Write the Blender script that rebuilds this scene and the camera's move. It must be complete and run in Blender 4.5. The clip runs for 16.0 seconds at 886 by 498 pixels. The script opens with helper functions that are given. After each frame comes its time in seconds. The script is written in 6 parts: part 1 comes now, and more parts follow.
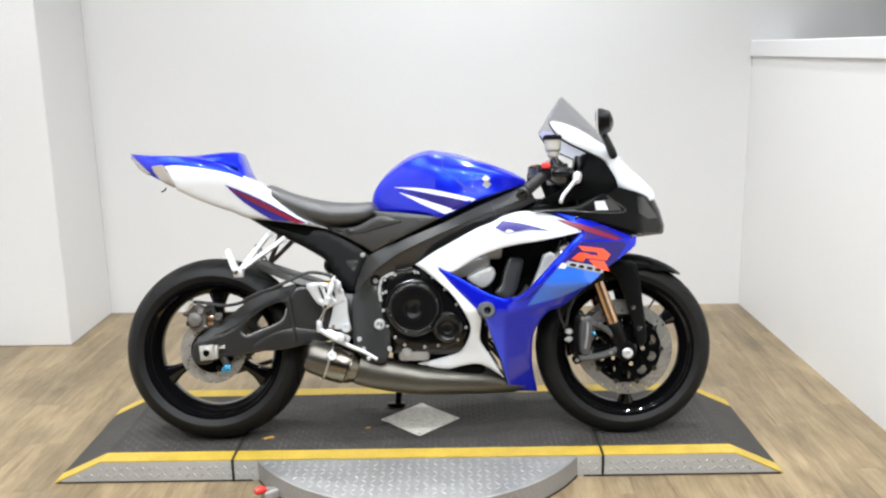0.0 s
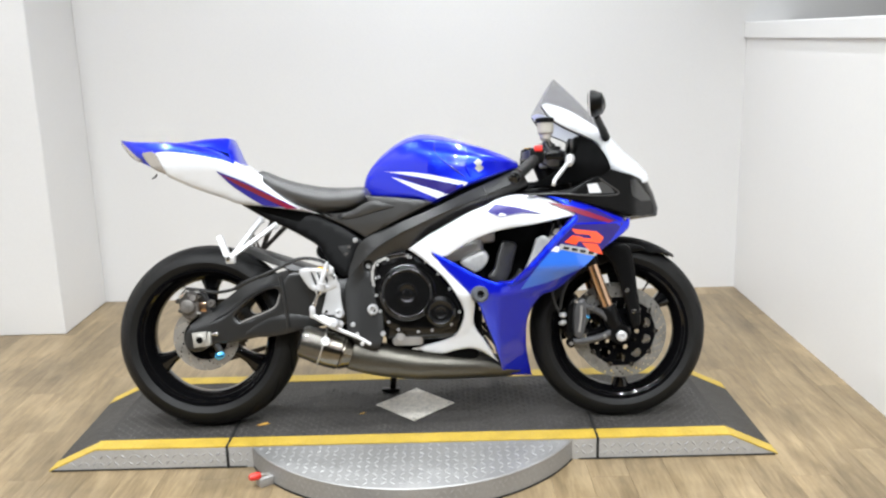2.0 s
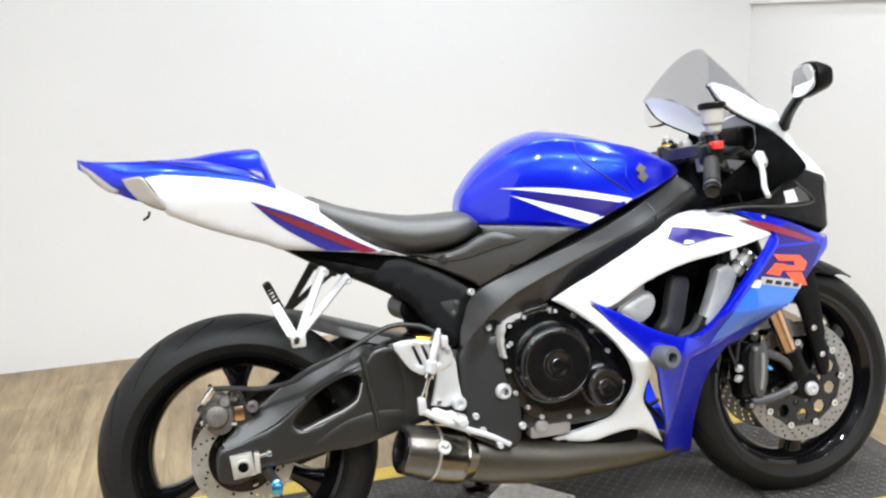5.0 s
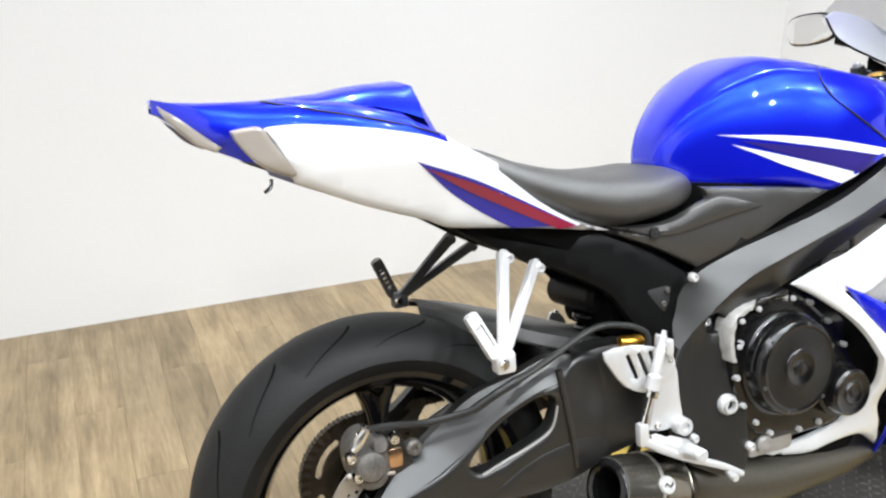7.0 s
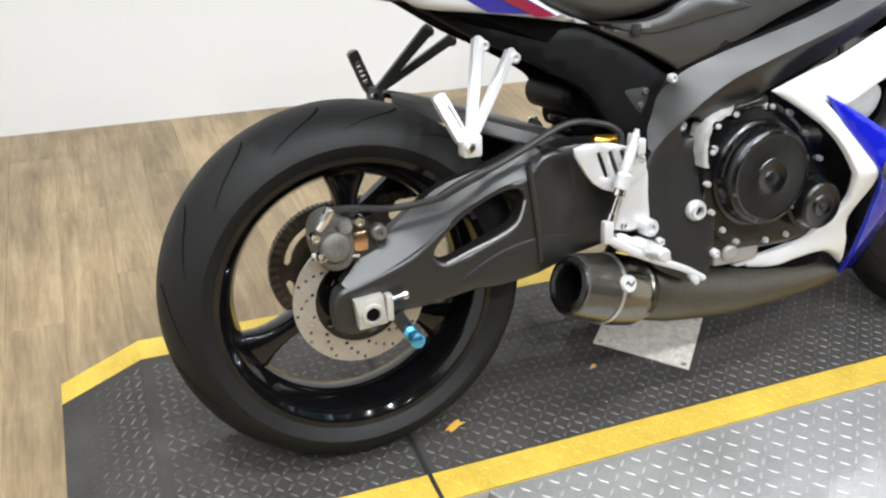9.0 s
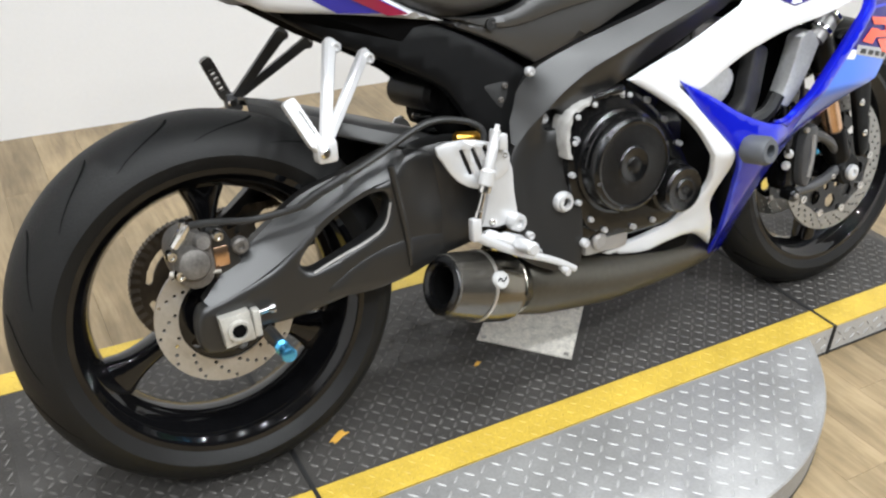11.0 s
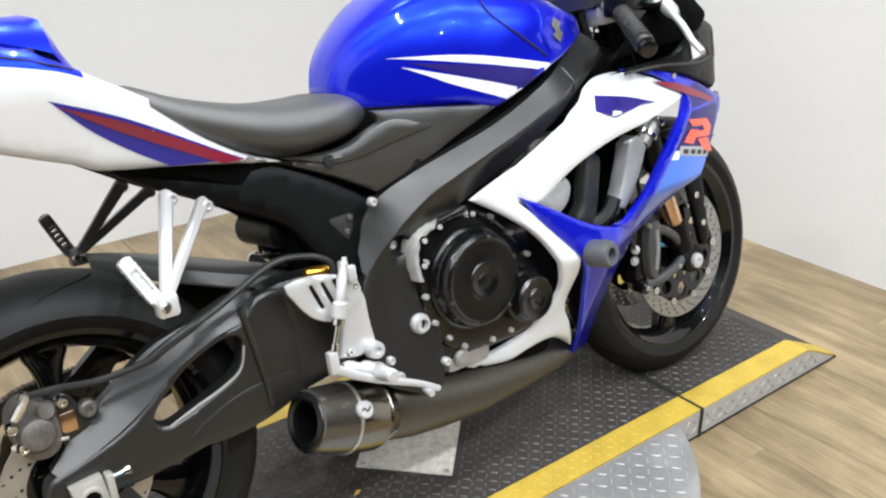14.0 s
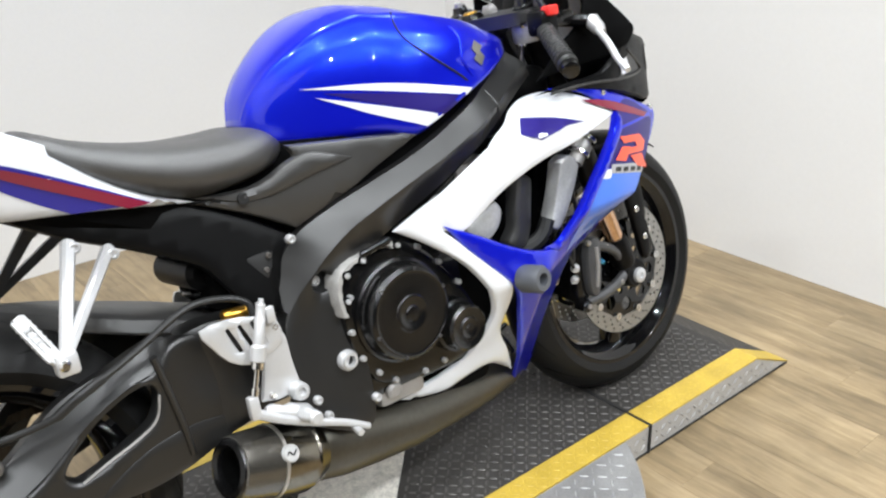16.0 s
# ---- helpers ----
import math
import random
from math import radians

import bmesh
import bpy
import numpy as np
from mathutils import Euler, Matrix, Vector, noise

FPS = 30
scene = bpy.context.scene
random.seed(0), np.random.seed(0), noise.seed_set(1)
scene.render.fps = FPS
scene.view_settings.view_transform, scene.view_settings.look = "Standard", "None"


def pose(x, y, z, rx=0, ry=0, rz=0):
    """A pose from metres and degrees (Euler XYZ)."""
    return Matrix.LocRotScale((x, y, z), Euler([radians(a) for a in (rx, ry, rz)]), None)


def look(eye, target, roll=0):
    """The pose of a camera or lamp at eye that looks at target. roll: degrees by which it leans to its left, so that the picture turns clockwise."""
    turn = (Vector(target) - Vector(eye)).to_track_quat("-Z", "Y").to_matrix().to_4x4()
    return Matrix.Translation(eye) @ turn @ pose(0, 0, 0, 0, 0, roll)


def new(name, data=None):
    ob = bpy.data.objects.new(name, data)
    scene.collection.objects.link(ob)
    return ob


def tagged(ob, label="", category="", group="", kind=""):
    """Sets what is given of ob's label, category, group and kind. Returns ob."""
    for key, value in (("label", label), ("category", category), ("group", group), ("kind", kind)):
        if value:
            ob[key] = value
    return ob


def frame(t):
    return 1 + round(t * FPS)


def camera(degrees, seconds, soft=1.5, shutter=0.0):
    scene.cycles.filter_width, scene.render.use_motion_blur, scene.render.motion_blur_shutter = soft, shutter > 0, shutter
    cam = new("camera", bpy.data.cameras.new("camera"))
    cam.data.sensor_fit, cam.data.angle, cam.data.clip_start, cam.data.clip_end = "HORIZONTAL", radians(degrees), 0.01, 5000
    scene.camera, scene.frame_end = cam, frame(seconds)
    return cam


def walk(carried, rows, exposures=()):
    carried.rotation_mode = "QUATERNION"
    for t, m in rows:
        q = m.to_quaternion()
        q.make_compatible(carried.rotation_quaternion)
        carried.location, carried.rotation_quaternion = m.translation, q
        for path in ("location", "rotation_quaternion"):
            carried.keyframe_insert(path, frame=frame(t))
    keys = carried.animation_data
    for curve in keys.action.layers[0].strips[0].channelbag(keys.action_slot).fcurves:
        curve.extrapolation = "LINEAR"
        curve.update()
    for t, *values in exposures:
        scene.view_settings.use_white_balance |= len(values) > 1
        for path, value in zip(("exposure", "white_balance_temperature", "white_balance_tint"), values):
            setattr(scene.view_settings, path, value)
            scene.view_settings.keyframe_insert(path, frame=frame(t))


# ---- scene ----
cam = camera(52.7, 16.0, 2.3)

PATH = [
    (0, (0.115, -2.957, 1.375), (0.101, -1.005, 0.941), -1.0),
    (0.5, (0.114, -2.963, 1.38), (0.095, -1.01, 0.948), -0.9),
    (1, (0.109, -2.963, 1.382), (0.095, -1.011, 0.95), -1.1),
    (1.5, (0.115, -2.966, 1.377), (0.101, -1.013, 0.945), -1.3),
    (2, (0.13, -2.948, 1.363), (0.121, -1.002, 0.901), -1.5),
    (2.5, (0.176, -2.907, 1.33), (0.108, -0.975, 0.819), -1.6),
    (3, (0.055, -2.814, 1.319), (-0.073, -0.886, 0.805), -2.2),
    (3.2, (-0.006, -2.769, 1.321), (-0.066, -0.834, 0.818), -3.2),
    (5.3, (-0.729, -1.7, 1.318), (-0.206, 0.161, 0.805), -2.1),
    (5.5, (-0.742, -1.559, 1.353), (-0.178, 0.288, 0.836), -2.6),
    (6, (-0.899, -1.34, 1.335), (-0.194, 0.468, 0.85), -3.5),
    (6.5, (-1.075, -1.187, 1.343), (-0.309, 0.558, 0.738), -1.1),
    (7, (-1.083, -1.183, 1.3), (-0.357, 0.536, 0.58), -0.2),
    (7.5, (-1.083, -1.191, 1.265), (-0.373, 0.488, 0.444), 0.6),
    (8, (-1.065, -1.215, 1.238), (-0.419, 0.408, 0.264), 1.9),
    (8.2, (-1.068, -1.232, 1.208), (-0.420, 0.385, 0.222), 2.3),
    (10.3, (-1.005, -1.227, 1.205), (-0.216, 0.272, 0.141), 2.2),
    (10.5, (-1.003, -1.226, 1.2), (-0.176, 0.274, 0.167), 2.2),
    (11, (-0.986, -1.228, 1.203), (-0.116, 0.26, 0.189), 2.4),
    (11.5, (-0.964, -1.23, 1.204), (-0.021, 0.229, 0.214), 2.7),
    (12, (-0.949, -1.235, 1.211), (0.063, 0.206, 0.262), 2.4),
    (12.5, (-0.944, -1.242, 1.215), (0.1, 0.19, 0.287), 2.1),
    (13, (-0.942, -1.241, 1.226), (0.126, 0.199, 0.339), 1.7),
    (13.5, (-0.933, -1.247, 1.239), (0.167, 0.193, 0.393), 0.7),
    (14, (-0.923, -1.259, 1.253), (0.191, 0.19, 0.44), -0.2),
    (14.5, (-0.904, -1.254, 1.267), (0.241, 0.178, 0.468), -0.8),
    (15, (-0.897, -1.27, 1.282), (0.263, 0.177, 0.534), -0.3),
    (15.5, (-0.891, -1.275, 1.294), (0.278, 0.169, 0.555), -1.0),
    (16, (-0.814, -1.27, 1.289), (0.336, 0.147, 0.471), -1.8),
]
walk(cam, [(t, look(eye, target, roll)) for t, eye, target, roll in PATH],
     exposures=[(0, 0.52), (3.2, 0.53), (5.3, 0.66), (7.5, 0.70), (8.2, 0.68), (10.3, 0.58), (11.5, 0.48), (13, 0.40), (16, 0.44)])

# ---------------------------------------------------------------- light
world = bpy.data.worlds.new("world")
world.use_nodes = True
scene.world = world
world.node_tree.nodes["Background"].inputs[0].default_value = (0.9, 0.92, 1.0, 1)
world.node_tree.nodes["Background"].inputs[1].default_value = 0.15
scene.view_settings.exposure = 0.0

CEILING_Z = 3.1
LAMP_SPOTS = [(-1.9, -0.4), (-1.3, -0.7), (-0.7, -1.0), (-0.05, -0.95), (0.6, -1.0), (1.2, -0.9), (-0.9, -2.3), (0.4, -2.3), (-1.7, 0.6), (-0.3, 0.9), (0.5, 0.9), (1.3, 0.6), (-0.2, -3.3), (1.3, -2.1), (1.2, -3.3), (-1.9, -2.1), (-1.6, -3.4), (0.5, -4.6), (-1.0, -4.6)]
LAMP_WATTS = 15.0
LAMP_SHARES = (1.55, 0.55, 0.85)  # the rows in front of the bay, above the lift and along the back wall

# ---------------------------------------------------------------- materials


def mat(name, color, rough=0.5, metal=0.0, coat=0.0, coat_rough=0.03, spec=0.5):
    m = bpy.data.materials.new(name)
    m.use_nodes = True
    b = m.node_tree.nodes["Principled BSDF"]
    b.inputs["Base Color"].default_value = (*color, 1)
    b.inputs["Roughness"].default_value = rough
    b.inputs["Metallic"].default_value = metal
    b.inputs["Coat Weight"].default_value = coat
    b.inputs["Coat Roughness"].default_value = coat_rough
    b.inputs["Specular IOR Level"].default_value = spec
    return m


def node(m, kind, **values):
    n = m.node_tree.nodes.new(kind)
    for k, v in values.items():
        n.inputs[k.replace("_", " ")].default_value = v
    return n


def worn(m, scale, amount, bump=0.0, fine=8.0, rough_amount=0.1, stretch=(1, 1, 1)):
    """Two scales of noise on colour, gloss and relief, in metres of the object's own space."""
    t, b = m.node_tree, m.node_tree.nodes["Principled BSDF"]
    co = t.nodes.new("ShaderNodeTexCoord")
    mp = t.nodes.new("ShaderNodeMapping")
    mp.inputs["Scale"].default_value = stretch
    t.links.new(co.outputs["Object"], mp.inputs["Vector"])
    big, small = node(m, "ShaderNodeTexNoise", Scale=scale, Detail=4.0), node(m, "ShaderNodeTexNoise", Scale=scale * fine, Detail=6.0)
    for n in (big, small):
        t.links.new(mp.outputs[0], n.inputs["Vector"])
    both = t.nodes.new("ShaderNodeMix")
    both.inputs[0].default_value = 0.5
    t.links.new(big.outputs[0], both.inputs[2])
    t.links.new(small.outputs[0], both.inputs[3])
    spread = node(m, "ShaderNodeMapRange", From_Min=0.3, From_Max=0.7, To_Min=1 - amount, To_Max=1 + amount)
    t.links.new(both.outputs[0], spread.inputs[0])
    base = b.inputs["Base Color"].default_value[:]
    mul = t.nodes.new("ShaderNodeMix")
    mul.data_type, mul.blend_type = "RGBA", "MULTIPLY"
    mul.inputs[0].default_value = 1.0
    mul.inputs[6].default_value = base
    t.links.new(spread.outputs[0], mul.inputs[7])
    t.links.new(mul.outputs[2], b.inputs["Base Color"])
    r0 = b.inputs["Roughness"].default_value
    rr = node(m, "ShaderNodeMapRange", From_Min=0.3, From_Max=0.7, To_Min=max(0.02, r0 - rough_amount), To_Max=min(1, r0 + rough_amount))
    t.links.new(both.outputs[0], rr.inputs[0])
    t.links.new(rr.outputs[0], b.inputs["Roughness"])
    if bump:
        bp = node(m, "ShaderNodeBump", Strength=1.0, Distance=bump)
        t.links.new(small.outputs[0], bp.inputs["Height"])
        t.links.new(bp.outputs[0], b.inputs["Normal"])
    return m


WALL = worn(mat("wall_paint", (0.745, 0.738, 0.732), 0.55), 1.3, 0.02, 0.0003, 60, 0.05)
CEIL = worn(mat("ceiling_paint", (0.10, 0.10, 0.10), 0.8), 2.0, 0.02, 0.0008, 40)
LEDGE = worn(mat("ledge_paint", (0.74, 0.737, 0.735), 0.35), 2.0, 0.02)
BLUE = mat("blue_metallic_paint", (0.006, 0.007, 0.60), 0.30, 0.45, 1.0, 0.008, spec=1.0)
BLUE.node_tree.nodes["Principled BSDF"].inputs["Specular Tint"].default_value = (0.08, 0.48, 1.0, 1)
SKYBLUE = mat("light_blue_paint", (0.03, 0.16, 0.72), 0.3, 0.2, 1.0)
NAVY = mat("navy_decal", (0.016, 0.009, 0.14), 0.38, 0.0, 0.12, spec=0.35)
WHITE = worn(mat("white_paint", (0.71, 0.725, 0.755), 0.3, 0.0, 1.0), 6, 0.015, 0, 10, 0.03)
DECALBLUE = mat("blue_decal", (0.016, 0.014, 0.26), 0.35, 0.0, 0.3, spec=0.4)
RED = mat("red_decal", (0.19, 0.008, 0.03), 0.35, 0.0, 0.35)
ORANGE = mat("orange_red_decal", (0.85, 0.07, 0.015), 0.35, 0.0, 0.8)
BLACK = worn(mat("black_plastic", (0.0030, 0.0030, 0.0032), 0.36, spec=0.14), 9, 0.15, 0.0002, 60)
GLOSSBLACK = mat("gloss_black_paint", (0.003, 0.003, 0.0034), 0.06, 0.0, 0.3, 0.01, spec=0.3)
SATIN = worn(mat("satin_black_frame", (0.0066, 0.0065, 0.0064), 0.38, spec=0.75), 7, 0.12, 0.0001, 50, 0.03)
GREYPLASTIC = worn(mat("charcoal_plastic", (0.026, 0.0255, 0.025), 0.42, spec=0.8), 8, 0.1, 0.0002, 80)
SEAT = worn(mat("seat_vinyl", (0.027, 0.0258, 0.0246), 0.44, spec=1.0), 12, 0.14, 0.0006, 45)
RUBBER = worn(mat("tyre_rubber", (0.0076, 0.0075, 0.0074), 0.52, spec=0.2), 10, 0.35, 0.0006, 30)
# near-black that paints the shade inside the tread cuts
GROOVE = mat("tread_groove_shade", (0.002, 0.002, 0.002), 0.9, spec=0.1)
SILVER = worn(mat("silver_aluminium", (0.58, 0.58, 0.585), 0.40, 0.5), 14, 0.08, 0.0001, 40)
CHROME = mat("bright_steel", (0.75, 0.74, 0.72), 0.18, 1.0)
DISCSTEEL = worn(mat("front_disc_steel", (0.32, 0.315, 0.30), 0.36, 0.85), 20, 0.15)
RADPAINT = worn(mat("silver_grey_paint", (0.52, 0.52, 0.515), 0.4, 0.3), 20, 0.15)
STEEL = worn(mat("disc_steel", (0.46, 0.44, 0.41), 0.38, 0.8), 20, 0.12)
CAST = worn(mat("cast_grey", (0.36, 0.35, 0.34), 0.5, 0.6), 16, 0.2, 0.0004, 30)
CASE = worn(mat("engine_black", (0.0042, 0.0042, 0.0044), 0.16, spec=0.5), 14, 0.15, 0.0002, 40)
COPPER = mat("copper_fork_tube", (0.66, 0.43, 0.28), 0.25, 1.0)
EXH = worn(mat("titanium_pipe", (0.125, 0.118, 0.102), 0.42, 1.0), 5, 0.12, 0.0, 20, 0.03)
HOSE = mat("black_hose", (0.012, 0.012, 0.012), 0.45)
GOLD = mat("brass_fitting", (0.65, 0.36, 0.06), 0.3, 1.0)
SPOOL = mat("blue_anodised", (0.10, 0.42, 0.72), 0.2, 0.9)
SMOKE = mat("smoke_screen", (0.22, 0.22, 0.23), 0.06)
LENS = mat("clear_lens", (0.29, 0.26, 0.23), 0.15, 0.0, 0.8)
MIRROR = mat("mirror_glass", (0.9, 0.9, 0.9), 0.02, 1.0)
PLATE = worn(mat("black_tread_plate", (0.046, 0.043, 0.040), 0.52, 0.15, spec=0.15), 9, 0.35, 0.0008, 25)
YELLOW = worn(mat("yellow_paint", (0.45, 0.31, 0.042), 0.5), 11, 0.28, 0.0003, 18)
ALU = worn(mat("tread_aluminium", (0.30, 0.296, 0.29), 0.5, 0.55), 6, 0.2, 0.0003, 30)
BORE = mat("bore_black", (0.002, 0.002, 0.002), 0.9, spec=0.05)
OILY = worn(mat("oily_chain", (0.05, 0.036, 0.022), 0.5, 0.4), 60, 0.5)
# black paint worn to metal, its base lightened further to paint in glints
LUGBLACK = worn(mat("worn_glint_lug", (0.085, 0.080, 0.075), 0.45, 0.4, spec=0.2), 14, 0.6)
LUGALU = worn(mat("worn_aluminium_lug", (0.33, 0.326, 0.32), 0.58, 0.35), 14, 0.2)
SIDEALU = worn(mat("side_aluminium", (0.42, 0.414, 0.406), 0.45, 0.35), 6, 0.15, 0.0003, 30)
# black plastic taken darker still, with the shade of enclosed parts in its colour
INNER = mat("shaded_inside_black", (0.0016, 0.0016, 0.0017), 0.8, spec=0.06)
CONE = worn(mat("polished_cone", (0.20, 0.185, 0.155), 0.18, 1.0), 12, 0.15)
DARKGREY = worn(mat("dark_grey_anodised", (0.085, 0.085, 0.088), 0.38, 0.4), 20, 0.15)
OLDCAST = worn(mat("dirty_cast", (0.14, 0.13, 0.12), 0.5, 0.6), 40, 0.4, 0.0004, 6)
BLOCK = worn(mat("dull_aluminium", (0.40, 0.385, 0.35), 0.45, 0.4), 40, 0.2)
# black of rubber seams and small marks, and of painted shade in gaps
SEAM = mat("seam_and_gap_black", (0.006, 0.006, 0.006), 0.7)

# the screen lets light through
t = SMOKE.node_tree
mix, clear = t.nodes.new("ShaderNodeMixShader"), t.nodes.new("ShaderNodeBsdfTransparent")
clear.inputs[0].default_value = (0.90, 0.90, 0.905, 1)
mix.inputs[0].default_value = 0.86
t.links.new(t.nodes["Principled BSDF"].outputs[0], mix.inputs[1])
t.links.new(clear.outputs[0], mix.inputs[2])
t.links.new(mix.outputs[0], t.nodes["Material Output"].inputs[0])


def wood():
    """Blond oak vinyl: long grain, a tone of its own for each plank."""
    m = mat("blond_oak_plank", (0.5, 0.38, 0.24), 0.38)
    t, b = m.node_tree, m.node_tree.nodes["Principled BSDF"]
    co, info = t.nodes.new("ShaderNodeTexCoord"), t.nodes.new("ShaderNodeObjectInfo")
    shift = t.nodes.new("ShaderNodeVectorMath")
    shift.operation = "MULTIPLY_ADD"
    shift.inputs[1].default_value = (1, 1, 1)
    step = t.nodes.new("ShaderNodeCombineXYZ")
    ten = t.nodes.new("ShaderNodeMath")
    ten.operation = "MULTIPLY"
    ten.inputs[1].default_value = 37.0
    t.links.new(info.outputs["Random"], ten.inputs[0])
    for k in range(3):
        t.links.new(ten.outputs[0], step.inputs[k])
    t.links.new(co.outputs["Object"], shift.inputs[0])
    t.links.new(step.outputs[0], shift.inputs[2])
    mp = t.nodes.new("ShaderNodeMapping")
    mp.inputs["Scale"].default_value = (9, 0.9, 1)
    t.links.new(shift.outputs[0], mp.inputs[0])
    grain = node(m, "ShaderNodeTexNoise", Scale=2.2, Detail=8.0, Roughness=0.62, Distortion=0.8)
    fine = node(m, "ShaderNodeTexNoise", Scale=14.0, Detail=5.0)
    for n in (grain, fine):
        t.links.new(mp.outputs[0], n.inputs["Vector"])
    mixg = t.nodes.new("ShaderNodeMix")
    mixg.inputs[0].default_value = 0.3
    t.links.new(grain.outputs[0], mixg.inputs[2])
    t.links.new(fine.outputs[0], mixg.inputs[3])
    ramp = t.nodes.new("ShaderNodeValToRGB")
    e = ramp.color_ramp.elements
    e[0].position, e[0].color = 0.30, (0.114, 0.080, 0.042, 1)
    e[1].position, e[1].color = 0.68, (0.312, 0.236, 0.138, 1)
    mid = e.new(0.48)
    mid.color = (0.212, 0.154, 0.084, 1)
    t.links.new(mixg.outputs[0], ramp.inputs[0])
    tone = node(m, "ShaderNodeMapRange", From_Min=0.0, From_Max=1.0, To_Min=0.86, To_Max=1.12)
    t.links.new(info.outputs["Random"], tone.inputs[0])
    spot = t.nodes.new("ShaderNodeNewGeometry")
    cloud = node(m, "ShaderNodeTexNoise", Scale=2.4, Detail=6.0, Roughness=0.62)
    t.links.new(spot.outputs["Position"], cloud.inputs["Vector"])
    shade = node(m, "ShaderNodeMapRange", From_Min=0.32, From_Max=0.66, To_Min=0.64, To_Max=1.2)
    t.links.new(cloud.outputs[0], shade.inputs[0])
    both = t.nodes.new("ShaderNodeMath")
    both.operation = "MULTIPLY"
    t.links.new(tone.outputs[0], both.inputs[0])
    t.links.new(shade.outputs[0], both.inputs[1])
    tone = both
    mul = t.nodes.new("ShaderNodeMix")
    mul.data_type, mul.blend_type = "RGBA", "MULTIPLY"
    mul.inputs[0].default_value = 1.0
    t.links.new(ramp.outputs[0], mul.inputs[6])
    t.links.new(tone.outputs[0], mul.inputs[7])
    t.links.new(mul.outputs[2], b.inputs["Base Color"])
    bp = node(m, "ShaderNodeBump", Strength=0.6, Distance=0.0006)
    t.links.new(mixg.outputs[0], bp.inputs["Height"])
    t.links.new(bp.outputs[0], b.inputs["Normal"])
    return m


WOOD = wood()

# ---------------------------------------------------------------- mesh helpers


def finish(bm, name, material, smooth=35):
    bmesh.ops.recalc_face_normals(bm, faces=bm.faces)
    me = bpy.data.meshes.new(name)
    bm.to_mesh(me)
    bm.free()
    for p in me.polygons:
        p.use_smooth = smooth > 0
    if smooth:
        me.set_sharp_from_angle(angle=radians(smooth))
    me.materials.append(material)
    return me


def part(name, bm, material, parent=None, label="", smooth=35):
    ob = new(name, finish(bm, name, material, smooth))
    if parent:
        ob.parent = parent
    return tagged(ob, label)


def thing(name, label, category, m=None, group=""):
    ob = new(name)
    ob.empty_display_size = 0.05
    if m:
        ob.matrix_world = m
    return tagged(ob, label, category, group)


def box(lo, hi, bevel=0.0, seg=2, bm=None):
    bm = bm or bmesh.new()
    own = bmesh.ops.create_cube(bm, size=1.0)["verts"]
    for v in own:
        v.co = Vector([(lo[k] + hi[k]) / 2 + v.co[k] * (hi[k] - lo[k]) for k in range(3)])
    if bevel:
        edges = list({e for v in own for e in v.link_edges})
        bmesh.ops.bevel(bm, geom=edges, offset=bevel, segments=seg, profile=0.5, affect="EDGES")
    return bm


def prism(pts, z0, z1, bevel=0.0):
    """An upright prism over a plan outline."""
    bm = bmesh.new()
    low = [bm.verts.new((x, y, z0)) for x, y in pts]
    top = [bm.verts.new((x, y, z1)) for x, y in pts]
    bm.faces.new(low), bm.faces.new(top)
    for a in range(len(pts)):
        b = (a + 1) % len(pts)
        bm.faces.new((low[a], low[b], top[b], top[a]))
    if bevel:
        bmesh.ops.bevel(bm, geom=[e for e in bm.edges], offset=bevel, segments=2, affect="EDGES")
    return bm


def spline(pts, per=8, closed=False):
    """Catmull-Rom through points; a point with a trailing 1 is a sharp corner."""
    dim = 2 if len(pts[0]) <= 3 and closed else 3
    p = [Vector(q[:dim]) for q in pts]
    sharp = [len(q) > dim and q[dim] == 1 for q in pts]
    n, out = len(p), []
    for k in range(n if closed else n - 1):
        a, b = p[k], p[(k + 1) % n]
        before = p[k - 1] if (closed or k > 0) else a
        after = p[(k + 2) % n] if (closed or k < n - 2) else b
        m0 = (b - a) if sharp[k] else (b - before) / 2
        m1 = (b - a) if sharp[(k + 1) % n] else (after - a) / 2
        far = (b - a).length
        m0 = m0 * min(1, 1.2 * far / max(m0.length, 1e-9))
        m1 = m1 * min(1, 1.2 * far / max(m1.length, 1e-9))
        for s in range(per):
            u = s / per
            out.append((2 * u**3 - 3 * u**2 + 1) * a + (u**3 - 2 * u**2 + u) * m0 + (3 * u**2 - 2 * u**3) * b + (u**3 - u**2) * m1)
    if not closed:
        out.append(p[-1])
    return out


def rim_distance(q, loop):
    a, b = loop, np.roll(loop, -1, axis=0)
    ab = b - a
    u = np.clip(((q[:, None] - a) * ab).sum(-1) / np.maximum((ab**2).sum(-1), 1e-12), 0, 1)
    return np.sqrt((((q[:, None] - a) - u[..., None] * ab) ** 2).sum(-1)).min(1)


def inside(q, loop):
    x, y = q[:, None, 0], q[:, None, 1]
    a, b = loop, np.roll(loop, -1, axis=0)
    cross = ((a[:, 1] > y) != (b[:, 1] > y)) & (x < (b[:, 0] - a[:, 0]) * (y - a[:, 1]) / (b[:, 1] - a[:, 1] + 1e-12) + a[:, 0])
    return cross.sum(1) % 2 == 1


from mathutils import geometry


